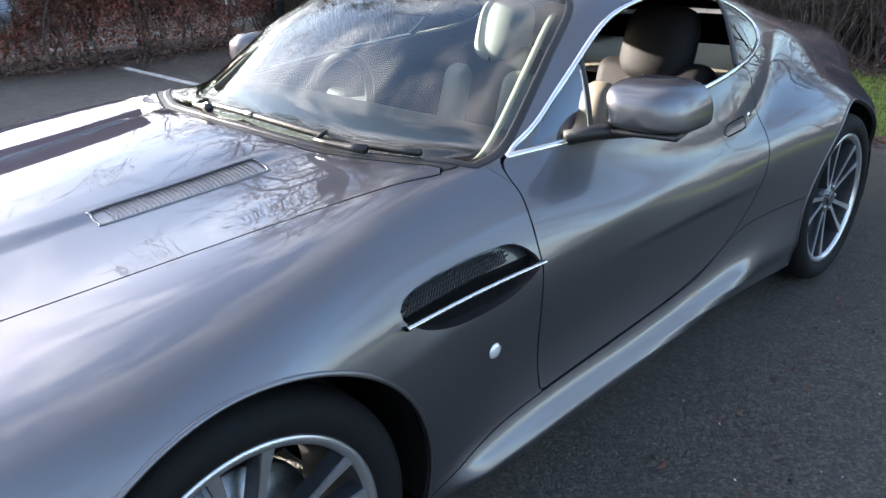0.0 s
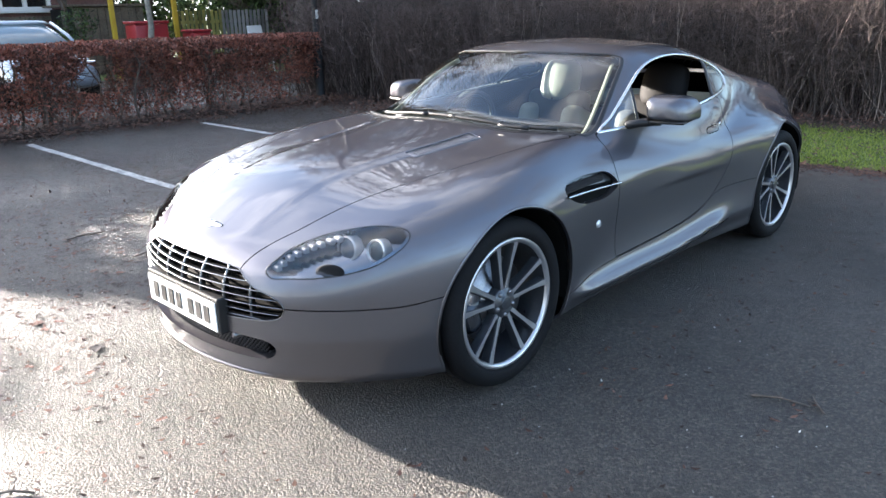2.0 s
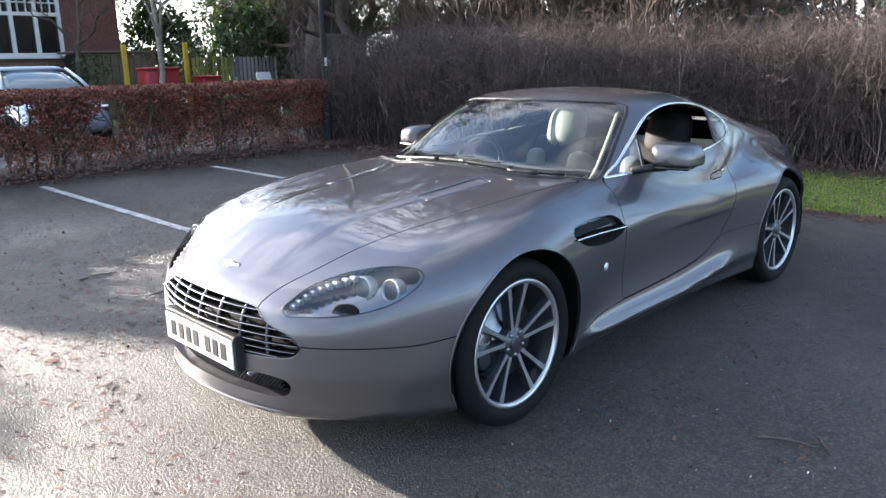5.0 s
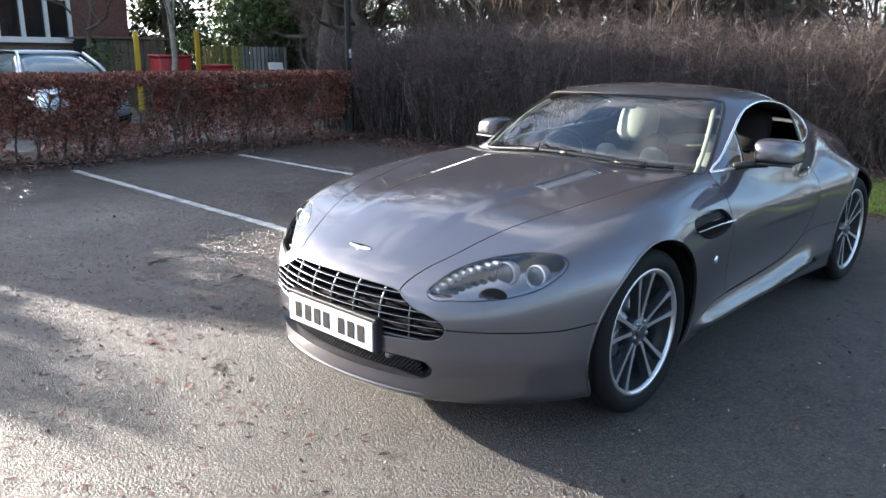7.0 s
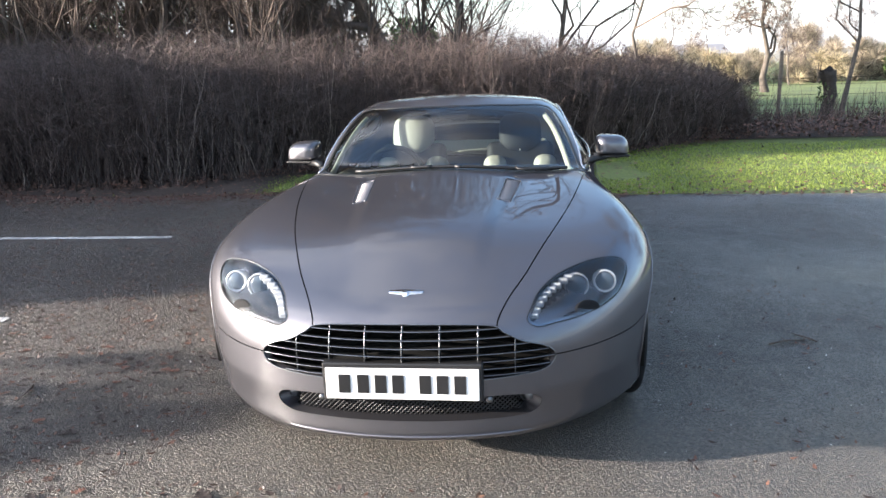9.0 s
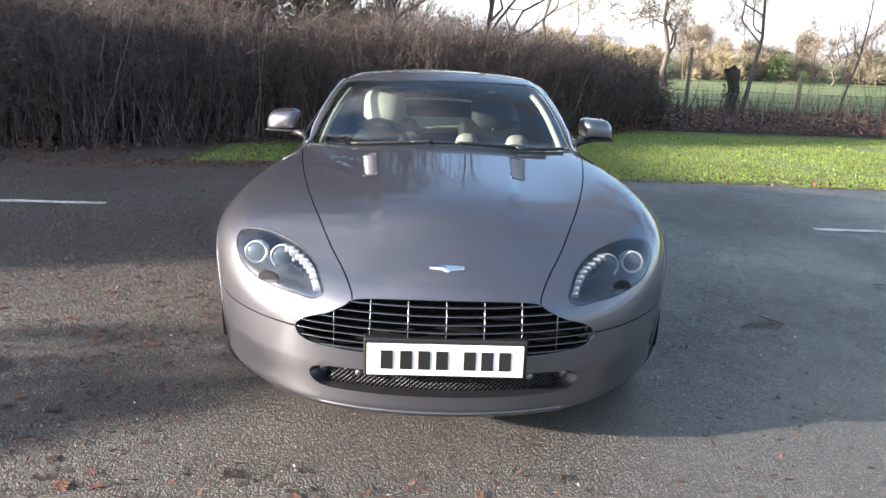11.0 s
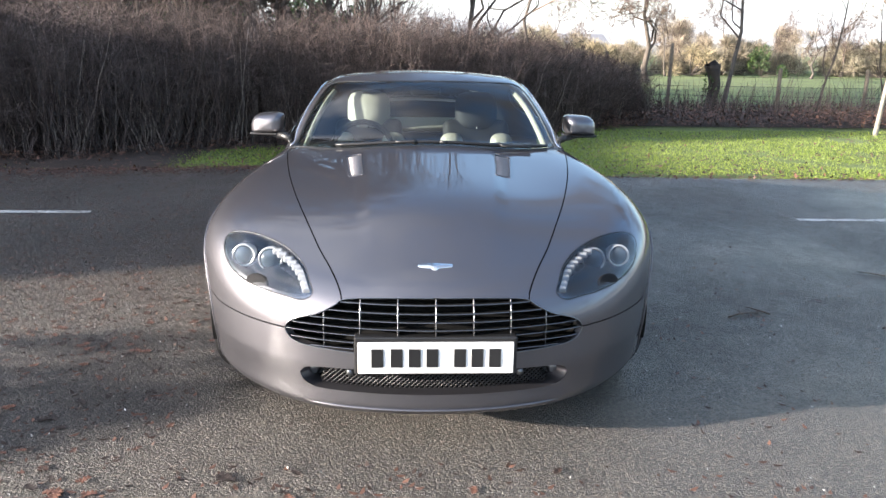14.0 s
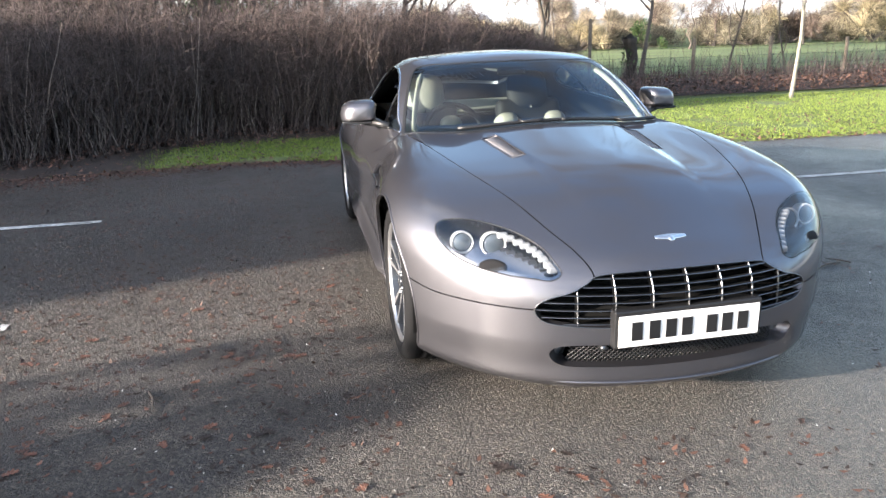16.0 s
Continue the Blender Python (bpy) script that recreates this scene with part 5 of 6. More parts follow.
# ---- copper beech hedge ----
def hedge_stems(y0, y1):
    chunks = []
    n = int((y1 - y0) * 9)
    y = rng.uniform(y0, y1, n)
    x = -8.30 + rng.normal(0, 0.13, n)
    t = np.linspace(0, 1, 5)
    P = np.stack([x[:, None] + rng.normal(0, 0.05, (n, 5)), y[:, None] + rng.normal(0, 0.05, (n, 5)), np.tile(t * 1.06, (n, 1))], 2)
    R = (0.017 * rng.uniform(0.6, 1.5, n))[:, None] * (1 - 0.65 * t)
    chunks.append(stems(P, R, 4))
    m = n * 26
    who, at = rng.integers(0, n, m), rng.uniform(0.22, 1.0, m)
    i = np.minimum((at * 4).astype(int), 3)
    f = (at * 4 - i)[:, None]
    base = P[who, i] * (1 - f) + P[who, i + 1] * f
    d = rng.normal(0, 1, (m, 3)) * (0.9, 0.9, 0.5) + (0, 0, 0.25)
    d /= np.linalg.norm(d, axis=1)[:, None]
    long = rng.uniform(0.12, 0.40, m)[:, None]
    tip = base + d * long
    tip[:, 2] = np.minimum(tip[:, 2], 1.13)
    T = np.stack([base, (base + tip) / 2 + rng.normal(0, 0.025, (m, 3)), tip], 1)
    chunks.append(stems(T, np.tile((0.005, 0.0035, 0.002), (m, 1)), 3))
    return pile(*chunks)


def hedge_leaves(y0, y1, n):
    y = rng.uniform(y0, y1, n)
    z = 1.14 - np.abs(rng.normal(0, 1, n)) * 0.34
    low = rng.uniform(0, 1, n) < 0.20
    z = np.where(low, rng.uniform(0.12, 0.8, n), z)
    z = np.clip(z, 0.08, 1.15 + 0.03 * np.sin(y * 3.1))
    clump = np.array([noise.noise((a * 1.6, c * 2.4, 5.0)) for a, c in zip(y, z)])
    keep = (clump > -0.20) | (z > 0.95)
    x = -8.30 + rng.uniform(-0.36, 0.36, n) * np.where(z > 0.9, 1.0, 0.8)
    C = np.stack([x, y, z], 1)[keep]
    return leaves(C, 0.027, 0.0)


hedge = thing("hedge", (-8.3, 2.7, 0), "clipped copper beech hedge with dry russet leaves", "hedge")
for nm, data, mat_ in (("branchwork", hedge_stems(-3.6, 5.75), TWIG), ("foliage", hedge_leaves(-3.65, 5.8, 84000), BEECH)):
    o = quick_mesh(nm, *data, mat_, hedge)
    o.matrix_parent_inverse = Matrix.Translation((8.3, -2.7, 0))
    tagged(o, kind="stuff")
C = np.stack([rng.normal(-7.85, 0.34, 6500), rng.uniform(-2.5, 6.0, 6500), rng.uniform(0.012, 0.12, 6500)], 1)
tagged(quick_mesh("hedge_litter", *leaves(C, 0.034, 0.75), LITTER), "dead beech leaves lying along the hedge foot", "leaves", kind="stuff")

# ---- street lamp post by the hedge end ----
post = thing("street_lamp", (-8.15, 5.85, 0), "tall black painted steel lamp post at the hedge end", "lamp post")
for nm, prof in (("base", [(0.0, 0.0), (0.085, 0.0), (0.085, 0.04), (0.078, 0.05), (0.078, 0.98), (0.070, 1.0), (0.052, 1.05)]), ("pole", [(0.050, 1.04), (0.048, 3.0), (0.038, 5.2), (0.0, 5.2)])):
    mesh_ob(nm, *lathe(prof, 24, "z"), POST_BLACK, post)
part("lantern", box_bm((0.20, 0.46, 0.12), (0, -0.20, 5.24), 0.03), POST_BLACK, post)
part("sticker", box_bm((0.004, 0.055, 0.14), (0.0505, 0, 1.42), 0.001), WHITE, post, "small white sticker")

# ---- trees ----
def tree(name, at, turn, data, label, category="tree", bark=BARK, twig=TWIG, group="", scale=1.0):
    root = thing(name, at, label, category, group)
    root.rotation_euler = (0, 0, radians(turn))
    root.scale = (scale,) * 3
    quick_mesh("trunk", *data[0], bark, root, smooth=True)
    quick_mesh("crown", *data[1], twig, root, "bare winter branches")
    return root


GNARLED = grow(7.0, 0.22, 11, limbs=9, fork=6, levels=4, twist=0.75, spread=1.0, start=0.30, length=0.55, rise=0.1)
SPREAD = grow(7.5, 0.13, 12, limbs=14, fork=6, levels=4, twist=0.5, spread=0.9, start=0.16, length=0.5)
SLIM = grow(7.0, 0.06, 13, limbs=18, fork=5, levels=3, twist=0.35, spread=0.7, start=0.12, length=0.34, rise=0.35)
COPPICE = grow(4.8, 0.045, 14, limbs=16, fork=6, levels=3, twist=0.3, spread=0.45, start=0.15, length=0.5, rise=0.5)
kinds = [tree("bare_tree", (-6.4, 10.8, -0.05), 30, SPREAD, "large leafless tree behind the thicket", group="trees behind the thicket"),
         tree("bare_tree", (-2.2, 12.4, -0.05), 100, GNARLED, "leafless tree with crooked grey boughs", group="trees behind the thicket"),
         tree("slender_tree", (0.6, 11.6, -0.05), 10, SLIM, "slender leafless tree with upright twigs", group="trees behind the thicket"),
         tree("coppiced_tree", (-4.2, 10.2, -0.05), 0, COPPICE, "many-stemmed leafless coppice growth", group="trees behind the thicket")]
for k, x, y, turn, s in ((0, -10.5, 12.5, 200, 1.8), (0, -14.5, 14.0, 300, 1.9), (0, -8.0, 13.0, 20, 1.5), (0, -13.0, 14.0, 170, 1.5), (0, -3.8, 13.2, 260, 1.7), (1, -16.0, 11.2, 70, 0.85), (1, -5.0, 14.6, 10, 1.6), (0, -18.5, 12.6, 110, 1.7), (1, -8.4, 13.6, 250, 1.5), 
                         (1, -12.6, 10.6, 120, 0.9), (2, -1.2, 10.4, 60, 0.9), (2, -3.3, 11.5, 190, 1.0), (2, -5.4, 12.2, 130, 1.1), (2, -7.6, 10.6, 280, 1.0), (2, -9.4, 10.2, 20, 0.95), (2, -8.8, 11.2, 310, 0.9),
                         (3, -4.9, 10.6, 70, 1.05), (3, -3.6, 10.0, 140, 0.95), (3, -2.6, 10.9, 220, 1.0), (3, -6.3, 9.9, 300, 0.9), (3, -0.6, 11.0, 30, 0.85), (3, -7.9, 9.4, 110, 0.9), (3, -5.6, 11.6, 180, 1.15)):
    copy_thing(kinds[k], pose(x, y, -0.05, 0, 0, turn)).scale = (s,) * 3


gt = np.random.default_rng(3)
for _ in range(46):
    x = gt.uniform(-17, -0.5)
    y = max(front_of_thicket(min(max(x, -9.6), 5.0)) + 2.2, 9.0) + gt.uniform(0, 6.0)
    copy_thing(kinds[gt.choice((2, 3, 3))], pose(x, y, -0.05, 0, 0, gt.uniform(0, 360))).scale = (gt.uniform(0.75, 1.15),) * 3


def leafy(name, at, size, n, leaf, material, label, category="bush", lumps=9, trunk=True, low=0.25):
    """An evergreen crown of many leaves in uneven clumps."""
    root = thing(name, at, label, category)
    g = np.random.default_rng(abs(hash((round(at[0], 1), round(at[1], 1)))) % 9999)
    centre = g.normal(size=(lumps, 3)) * 0.30
    centre[:, 2] = g.uniform(low, 0.85, lumps)
    who = g.integers(0, lumps, n)
    ball = g.normal(size=(n, 3))
    ball /= np.linalg.norm(ball, axis=1)[:, None]
    C = (centre[who] + ball * (g.uniform(0.4, 1, n) ** 0.4)[:, None] * g.uniform(0.14, 0.28, lumps)[who][:, None]) * size
    C[:, 2] = np.maximum(C[:, 2], 0.03)
    tagged(quick_mesh("foliage", *leaves(C, leaf), material, root), kind="stuff")
    if trunk:
        t = np.linspace(0, 1, 5)
        P = np.stack([np.stack([c[0] * t * size[0], c[1] * t * size[1], c[2] * t * size[2]], 1) for c in centre])
        quick_mesh("branches", *stems(P, np.tile((0.03 * size[2] / 3) * (1 - 0.7 * t), (lumps, 1)), 5), BARK, root)
    return root


for at, size, n in (((-9.2, 14.5, -0.05), (3.0, 2.4, 4.4), 3200), ((-12.0, 16.0, -0.05), (3.4, 3.0, 3.8), 3600), ((-6.0, 15.5, -0.05), (2.6, 2.2, 4.2), 2600), ((-15.5, 17.0, -0.05), (4.0, 3.0, 3.8), 3400)):
    leafy("holly_tree", at, size, n, 0.085, EVERGREEN, "dark evergreen tree among bare trunks", "tree", 14)
gt = np.random.default_rng(9)
for k in range(12):
    leafy("wood_edge_tree", (-36 + k * 3.0, 19.0 + gt.uniform(-1.5, 3.0), -0.05), (gt.uniform(3, 4.5), 3.0, gt.uniform(3.0, 4.6)), 2200, 0.12, (EVERGREEN, TWIG, EVERGREEN)[k % 3], "dense shaded tree at the edge of the wood", "tree", 12, low=0.1)

# ---- grass verge ----
def blades(x, y, tall, z=0.0):
    n = len(x)
    lean = rng.normal(0, 0.35, (n, 2)) * tall[:, None]
    t = rng.uniform(0, np.pi, n)
    w = np.stack([np.cos(t), np.sin(t), np.zeros(n)], 1) * 0.0032
    base = np.stack([x, y, np.full(n, z)], 1)
    mid = base + np.stack([lean[:, 0] * 0.4, lean[:, 1] * 0.4, tall * 0.6], 1)
    tip = base + np.stack([lean[:, 0], lean[:, 1], tall], 1)
    V = np.stack([base - w, base + w, mid + w * 0.7, mid - w * 0.7, tip], 1)
    i = np.arange(n) * 5
    Q = np.stack([i, i + 1, i + 2, i + 3], 1)
    tipq = np.stack([i + 3, i + 2, i + 4], 1)
    return V.reshape(-1, 3), Q, tipq


ex, ey = np.array(edge).T
n = 150000
x = rng.uniform(-5.0, 10.5, n)
near = np.interp(x, ex, ey)
y = near - 0.04 + rng.uniform(0, 1, n) ** 1.35 * (np.interp(x, [-5, -2, 0, 3, 11], [0.6, 2.3, 2.9, 5.4, 5.6]))
bare = np.array([noise.noise((a * 0.9, b * 0.9, 2.0)) for a, b in zip(x, y)])
keep = (bare > -0.25 - 0.2 * rng.uniform(0, 1, n)) & (rng.uniform(0, 1, n) < np.interp(x, [-3.6, -2.4, -1.2], [0.03, 0.45, 1.0]))
x, y = x[keep], y[keep]
tall = rng.uniform(0.012, 0.040, len(x))
V, Q, T3 = blades(x, y, tall, -0.03)
me_v = [tuple(p) for p in V.tolist()]
me = bpy.data.meshes.new("grass_verge")
me.from_pydata(me_v, [], [tuple(q_) for q_ in Q.tolist()] + [tuple(q_) for q_ in T3.tolist()])
me.materials.append(GRASS)
tagged(new("grass_verge", me), "bright green winter grass verge beside the asphalt", "grass", kind="stuff")
C = np.stack([x := rng.uniform(-4, 10, 2600), np.interp(x, ex, ey) - 0.06 + rng.uniform(0, 1, 2600) ** 3.0 * 4.8, rng.uniform(0.005, 0.03, 2600)], 1)
tagged(quick_mesh("verge_leaves", *leaves(C, 0.032, 0.7), LITTER), "brown leaves scattered over the grass", "leaves", kind="stuff")

# ---- fence, scrub and the field beyond ----
x = rng.uniform(3.6, 17, 2600)
y = 11.0 + rng.uniform(0, 1, 2600) * 2.6 + 0.05 * (x - 4)
h = rng.uniform(0.15, 0.75, 2600) * np.where(rng.uniform(0, 1, 2600) < 0.10, 1.8, 1.0)
t = np.linspace(0, 1, 4)
P = np.stack([x[:, None] + rng.normal(0, 0.25, (2600, 1)) * t * h[:, None], y[:, None] + rng.normal(0, 0.25, (2600, 1)) * t * h[:, None], h[:, None] * t + 0 * x[:, None]], 2)
P += rng.normal(0, 0.02, P.shape)
tagged(quick_mesh("scrub", *stems(P, np.tile(0.006 * (1 - 0.7 * t), (2600, 1)), 3), THICKET), "low tangle of dead brambles along the fence", "scrub", kind="stuff")
C = np.stack([x := rng.uniform(1.5, 17, 15000), 10.4 + rng.uniform(0, 3.6, 15000), rng.uniform(0.03, 0.30, 15000)], 1)
tagged(quick_mesh("scrub_litter", *leaves(C, 0.045, 0.6), LITTER), "drift of dead brown leaves along the fence", "leaves", kind="stuff")
fence = thing("field_fence", (4.0, 13.2, 0), "wire field fence on rough wooden posts", "fence")
for fx, fh, fy in ((4.2, 1.35, 13.4), (5.9, 1.55, 14.2), (7.78, 1.05, 12.75), (9.6, 1.05, 12.6), (11.5, 1.0, 12.5), (13.5, 1.05, 12.5), (15.5, 1.0, 12.4), (18.0, 1.05, 12.4)):
    o = mesh_ob("post", *lathe([(0.0, fh), (0.032, fh - 0.01), (0.040, fh - 0.03), (0.043, -0.05)], 9, "z"), WOOD, fence)
    o.location = (fx - 4.0, fy - 13.2, 0)
for z in (0.25, 0.45, 0.65, 0.85, 0.98):
    mesh_ob("wire", *tube([(0, 0.2, z), (3.8, -0.4, z), (7.5, -0.7, z), (14, -0.8, z)], [0.004] * 4, 4), POST_BLACK, fence)


def old_stump(at):
    root = thing("tree_stump", at, "dead ivy-dark tree stump beside the fence", "tree stump")
    V, n = [], 20
    rows = np.linspace(0, 1.12, 12)
    for z in rows:
        for k in range(n):
            a = 2 * math.pi * k / n
            r = (0.150 - 0.05 * min(z, 0.5) + 0.16 * max(0, z - 0.80)) * (1 + 0.55 * noise.noise((math.cos(a) * 1.5, math.sin(a) * 1.5, z * 2.2)))
            V.append((r * math.cos(a) + 0.06 * math.sin(z * 3), r * math.sin(a), z + 0.22 * noise.noise((math.cos(a) * 1.7, math.sin(a) * 1.7, 1)) * (z > 0.95)))
    F = [(j * n + k, j * n + (k + 1) % n, (j + 1) * n + (k + 1) % n, (j + 1) * n + k) for j in range(11) for k in range(n)] + [tuple(range(11 * n, 12 * n))]
    mesh_ob("stump", V, F, surface("rotten_dark_bark", (0.035, 0.028, 0.022), rough=0.9, vary=0.4, grain=12, broad=4, bump=0.8, bump_scale=25, second=(0.075, 0.06, 0.05)), root)
    g = rng.uniform(0, 2 * np.pi, 130)
    z = rng.uniform(0.2, 0.9, 130)
    C = np.stack([np.cos(g) * 0.15, np.sin(g) * 0.15, z], 1) + rng.normal(0, 0.03, (130, 3))
    tagged(quick_mesh("ivy", *leaves(C, 0.045), EVERGREEN, root), "dark ivy leaves", kind="stuff")


old_stump((6.78, 13.9, -0.03))
field_trees = [tree("field_tree", (10.6, 31.0, -0.05), 0, grow(5.6, 0.16, 21, limbs=9, fork=5, levels=4, twist=0.9, spread=1.05, start=0.30, length=0.5, rise=0.05, finest=0.011), "crooked leafless tree in the field", group="field trees"),
               tree("field_tree", (5.2, 31.0, -0.05), 0, grow(7.5, 0.10, 22, limbs=8, fork=5, levels=4, twist=0.7, spread=0.7, start=0.4, length=0.5, finest=0.011), "tall leafless tree in the field", group="field trees"),
               tree("sapling", (7.15, 14.1, -0.05), 0, grow(5.2, 0.055, 23, limbs=9, fork=4, levels=3, twist=0.4, spread=0.6, start=0.3, length=0.45, lean=(0.05, 0)), "thin leafless sapling beside the stump", group="saplings"),
               tree("birch_tree", (8.15, 9.75, -0.05), 0, grow(6.5, 0.036, 24, limbs=11, fork=4, levels=3, twist=0.12, spread=0.55, start=0.3, length=0.4), "young silver birch with pale bark", bark=PALE_BARK),
               tree("sapling", (8.9, 13.2, -0.05), 0, grow(3.6, 0.03, 25, limbs=9, fork=4, levels=2, twist=0.4, spread=0.5, start=0.2, length=0.4), "thin leafless sapling by the fence", group="saplings")]
for k, x, y, turn, s in ((4, 10.2, 12.8, 150, 0.8), (1, 14.5, 40.0, 70, 0.9), (1, 19.5, 44.0, 160, 0.95), (0, 26.0, 42.0, 200, 1.0), (1, 31.0, 40.0, 20, 0.9), (0, 22.0, 38.0, 100, 0.8), (1, 9.0, 46.0, 300, 1.1), (0, 37.0, 44.0, 10, 1.0), (0, 17.0, 47.0, 30, 0.9), (0, 24.5, 48.0, 140, 0.95), (0, 29.0, 46.5, 260, 0.85), (0, 12.0, 48.0, 330, 0.8), (0, 34.0, 49.0, 90, 1.0)):
    copy_thing(field_trees[k], pose(x, y, -0.05, 0, 0, turn)).scale = (s * (0.60 if y > 20 else 1.0),) * 3

# far foliage colours are paled, so distance haze sits in the colour
HAZED_OCHRE = surface("hazed_ochre_foliage", (0.34, 0.285, 0.21), rough=0.8, vary=0.3, by_island=0.6, second=(0.23, 0.19, 0.14), through_light=0.1)
HAZED_OLIVE = surface("hazed_olive_foliage", (0.31, 0.27, 0.19), rough=0.8, vary=0.3, by_island=0.9, through_light=0.2)
def twiggy(name, at, size, n, seed, material, label, category="bush", fine=0.013):
    """A bare shrub or crown: many short twigs fanning out of uneven clumps."""
    q = np.random.default_rng(seed)
    root = thing(name, at, label, category, "field shrubs")
    lumps = 11
    centre = np.stack([q.normal(0, 0.24, lumps), q.normal(0, 0.24, lumps), q.uniform(0.1, 0.66, lumps)], 1)
    who = q.integers(0, lumps, n)
    d = q.normal(size=(n, 3)) + (0, 0, 0.55)
    d /= np.linalg.norm(d, axis=1)[:, None]
    base = centre[who] + d * q.uniform(0.0, 0.14, n)[:, None]
    tip = base + d * q.uniform(0.10, 0.24, n)[:, None]
    T = np.stack([base, (base + tip) / 2 + q.normal(0, 0.012, (n, 3)), tip], 1) * size
    T[:, :, 2] = np.maximum(T[:, :, 2], 0.02)
    tagged(quick_mesh("crown", *stems(T, np.tile((fine, fine * 0.8, fine * 0.5), (n, 1)), 3), material, root), kind="stuff")
    trunk = np.stack([np.zeros((lumps, 3)), centre * (0.5, 0.5, 0.5), centre], 1) * size
    quick_mesh("trunk", *stems(trunk, np.tile((0.05, 0.035, 0.02), (lumps, 1)), 5), BARK, root)
    return root


g = np.random.default_rng(5)
# gold twigs are paled for haze as well
HAZED_GOLD = surface("hazed_golden_twig", (0.42, 0.35, 0.22), rough=0.8, vary=0.3, by_island=0.9, through_light=0.1)
shrubs = [twiggy("field_bush", (4.0 + k * 2.2, 41.5, -0.05), (2.6, 2.0, 2.3), 1500, 60 + k, m_, lab) for k, (m_, lab) in enumerate(((HAZED_OCHRE, "ochre winter bush on the far side of the field"), (HAZED_OLIVE, "olive brown winter bush on the far side of the field"), (TWIG, "dark bare bush on the far side of the field"), (HAZED_GOLD, "golden twigged bush on the far side of the field")))]
crowns = [twiggy("field_crown_tree", (9.0 + 9 * k, 50.0, -0.05), (3.6, 3.2, 4.2), 2600, 80 + k, m_, "round twiggy leafless tree beyond the field", "tree", 0.011) for k, m_ in enumerate((HAZED_OLIVE, HAZED_OCHRE))]
for k in range(46):
    x = 3.0 + k * 1.35 + g.uniform(-0.6, 0.6)
    copy_thing(shrubs[g.choice((0, 0, 1, 1, 1, 2, 3))], pose(x, 43 + g.uniform(-2.5, 4) + 0.05 * x, -0.05, 0, 0, g.uniform(0, 360))).scale = (g.uniform(0.6, 1.25),) * 3
for k in range(13):
    x = 6.0 + k * 4.4 + g.uniform(-1.5, 1.5)
    copy_thing(crowns[k % 2], pose(x, 50 + g.uniform(-1, 4), -0.05, 0, 0, g.uniform(0, 360))).scale = (g.uniform(0.55, 0.95),) * 3
twiggy("yellow_willow", (36.0, 40.0, -0.05), (4.2, 3.6, 4.6), 2600, 99, HAZED_GOLD, "yellow ochre willow across the field", "tree")
leafy("field_holly", (20.6, 41.0, -0.05), (1.4, 1.2, 1.8), 1500, 0.07, EVERGREEN, "dark green holly across the field", "bush", 9, low=0.1)

n = 9000
x = g.uniform(-14, 66, n)
top = np.array([1.1 + 0.7 * noise.noise((a * 0.25, 1, 0)) for a in x])
P = np.stack([x, 46 + g.normal(0, 0.9, n), g.uniform(0, 1, n) * top], 1)
d = g.normal(size=(n, 3)) + (0, 0, 1.0)
P = np.stack([P, P + d * 0.16, P + d * 0.30 + g.normal(0, 0.05, (n, 3))], 1)
tagged(quick_mesh("field_hedge", *stems(P, np.tile((0.018, 0.014, 0.008), (n, 1)), 3), HAZED_OLIVE), "long winter hedge across the far side of the field", "hedge", kind="stuff")
GREY_RENDER = surface("pale_render", (0.45, 0.45, 0.44), rough=0.8)
barn = thing("barn", (12.6, 64.0, 0), "long low white farm building beyond the field", "building")
part("wall", box_bm((8, 5, 1.9), (0, 0, 0.95), 0.02), GREY_RENDER, barn)
bm = bmesh.new()
pts = [bm.verts.new(p) for p in ((-4.2, -2.8, 1.85), (4.2, -2.8, 1.85), (4.2, 0, 2.7), (-4.2, 0, 2.7), (-4.2, 2.8, 1.85), (4.2, 2.8, 1.85))]
for a in ((0, 1, 2, 3), (3, 2, 5, 4), (0, 3, 4), (1, 5, 2), (0, 4, 5, 1)):
    bm.faces.new([pts[i] for i in a])
part("roof", bm, surface("grey_roof", (0.22, 0.22, 0.23), rough=0.7), barn)
for bx in (-2.6, 0, 2.6):
    part("window", box_bm((1.0, 0.1, 0.7), (bx, -2.53, 1.1), 0.02), DARK_GLASS, barn)
HILL = surface("far_hillside", (0.27, 0.26, 0.22), rough=0.95, vary=0.2, grain=0.2, broad=0.03)
n = 60
V = [(x, 240.0, -2.0) for x in np.linspace(-260, 260, n)] + [(x, 260.0, 3.6 + 1.2 * noise.noise((x * 0.02, 0, 0)) + 0.8 * noise.noise((x * 0.13, 4, 0))) for x in np.linspace(-260, 260, n)] + [(x, 300.0, 0) for x in np.linspace(-260, 260, n)]
tagged(mesh_ob("backdrop", V, [(r * n + i, r * n + i + 1, (r + 1) * n + i + 1, (r + 1) * n + i) for r in range(2) for i in range(n - 1)], HILL), "low hazy wooded ridge on the horizon", "hill", kind="structure")

# ---- behind the hedge: house, parked car, bins and fences ----
house = thing("house", (-21.0, 1.5, 0), "red brick house with white framed windows", "house")


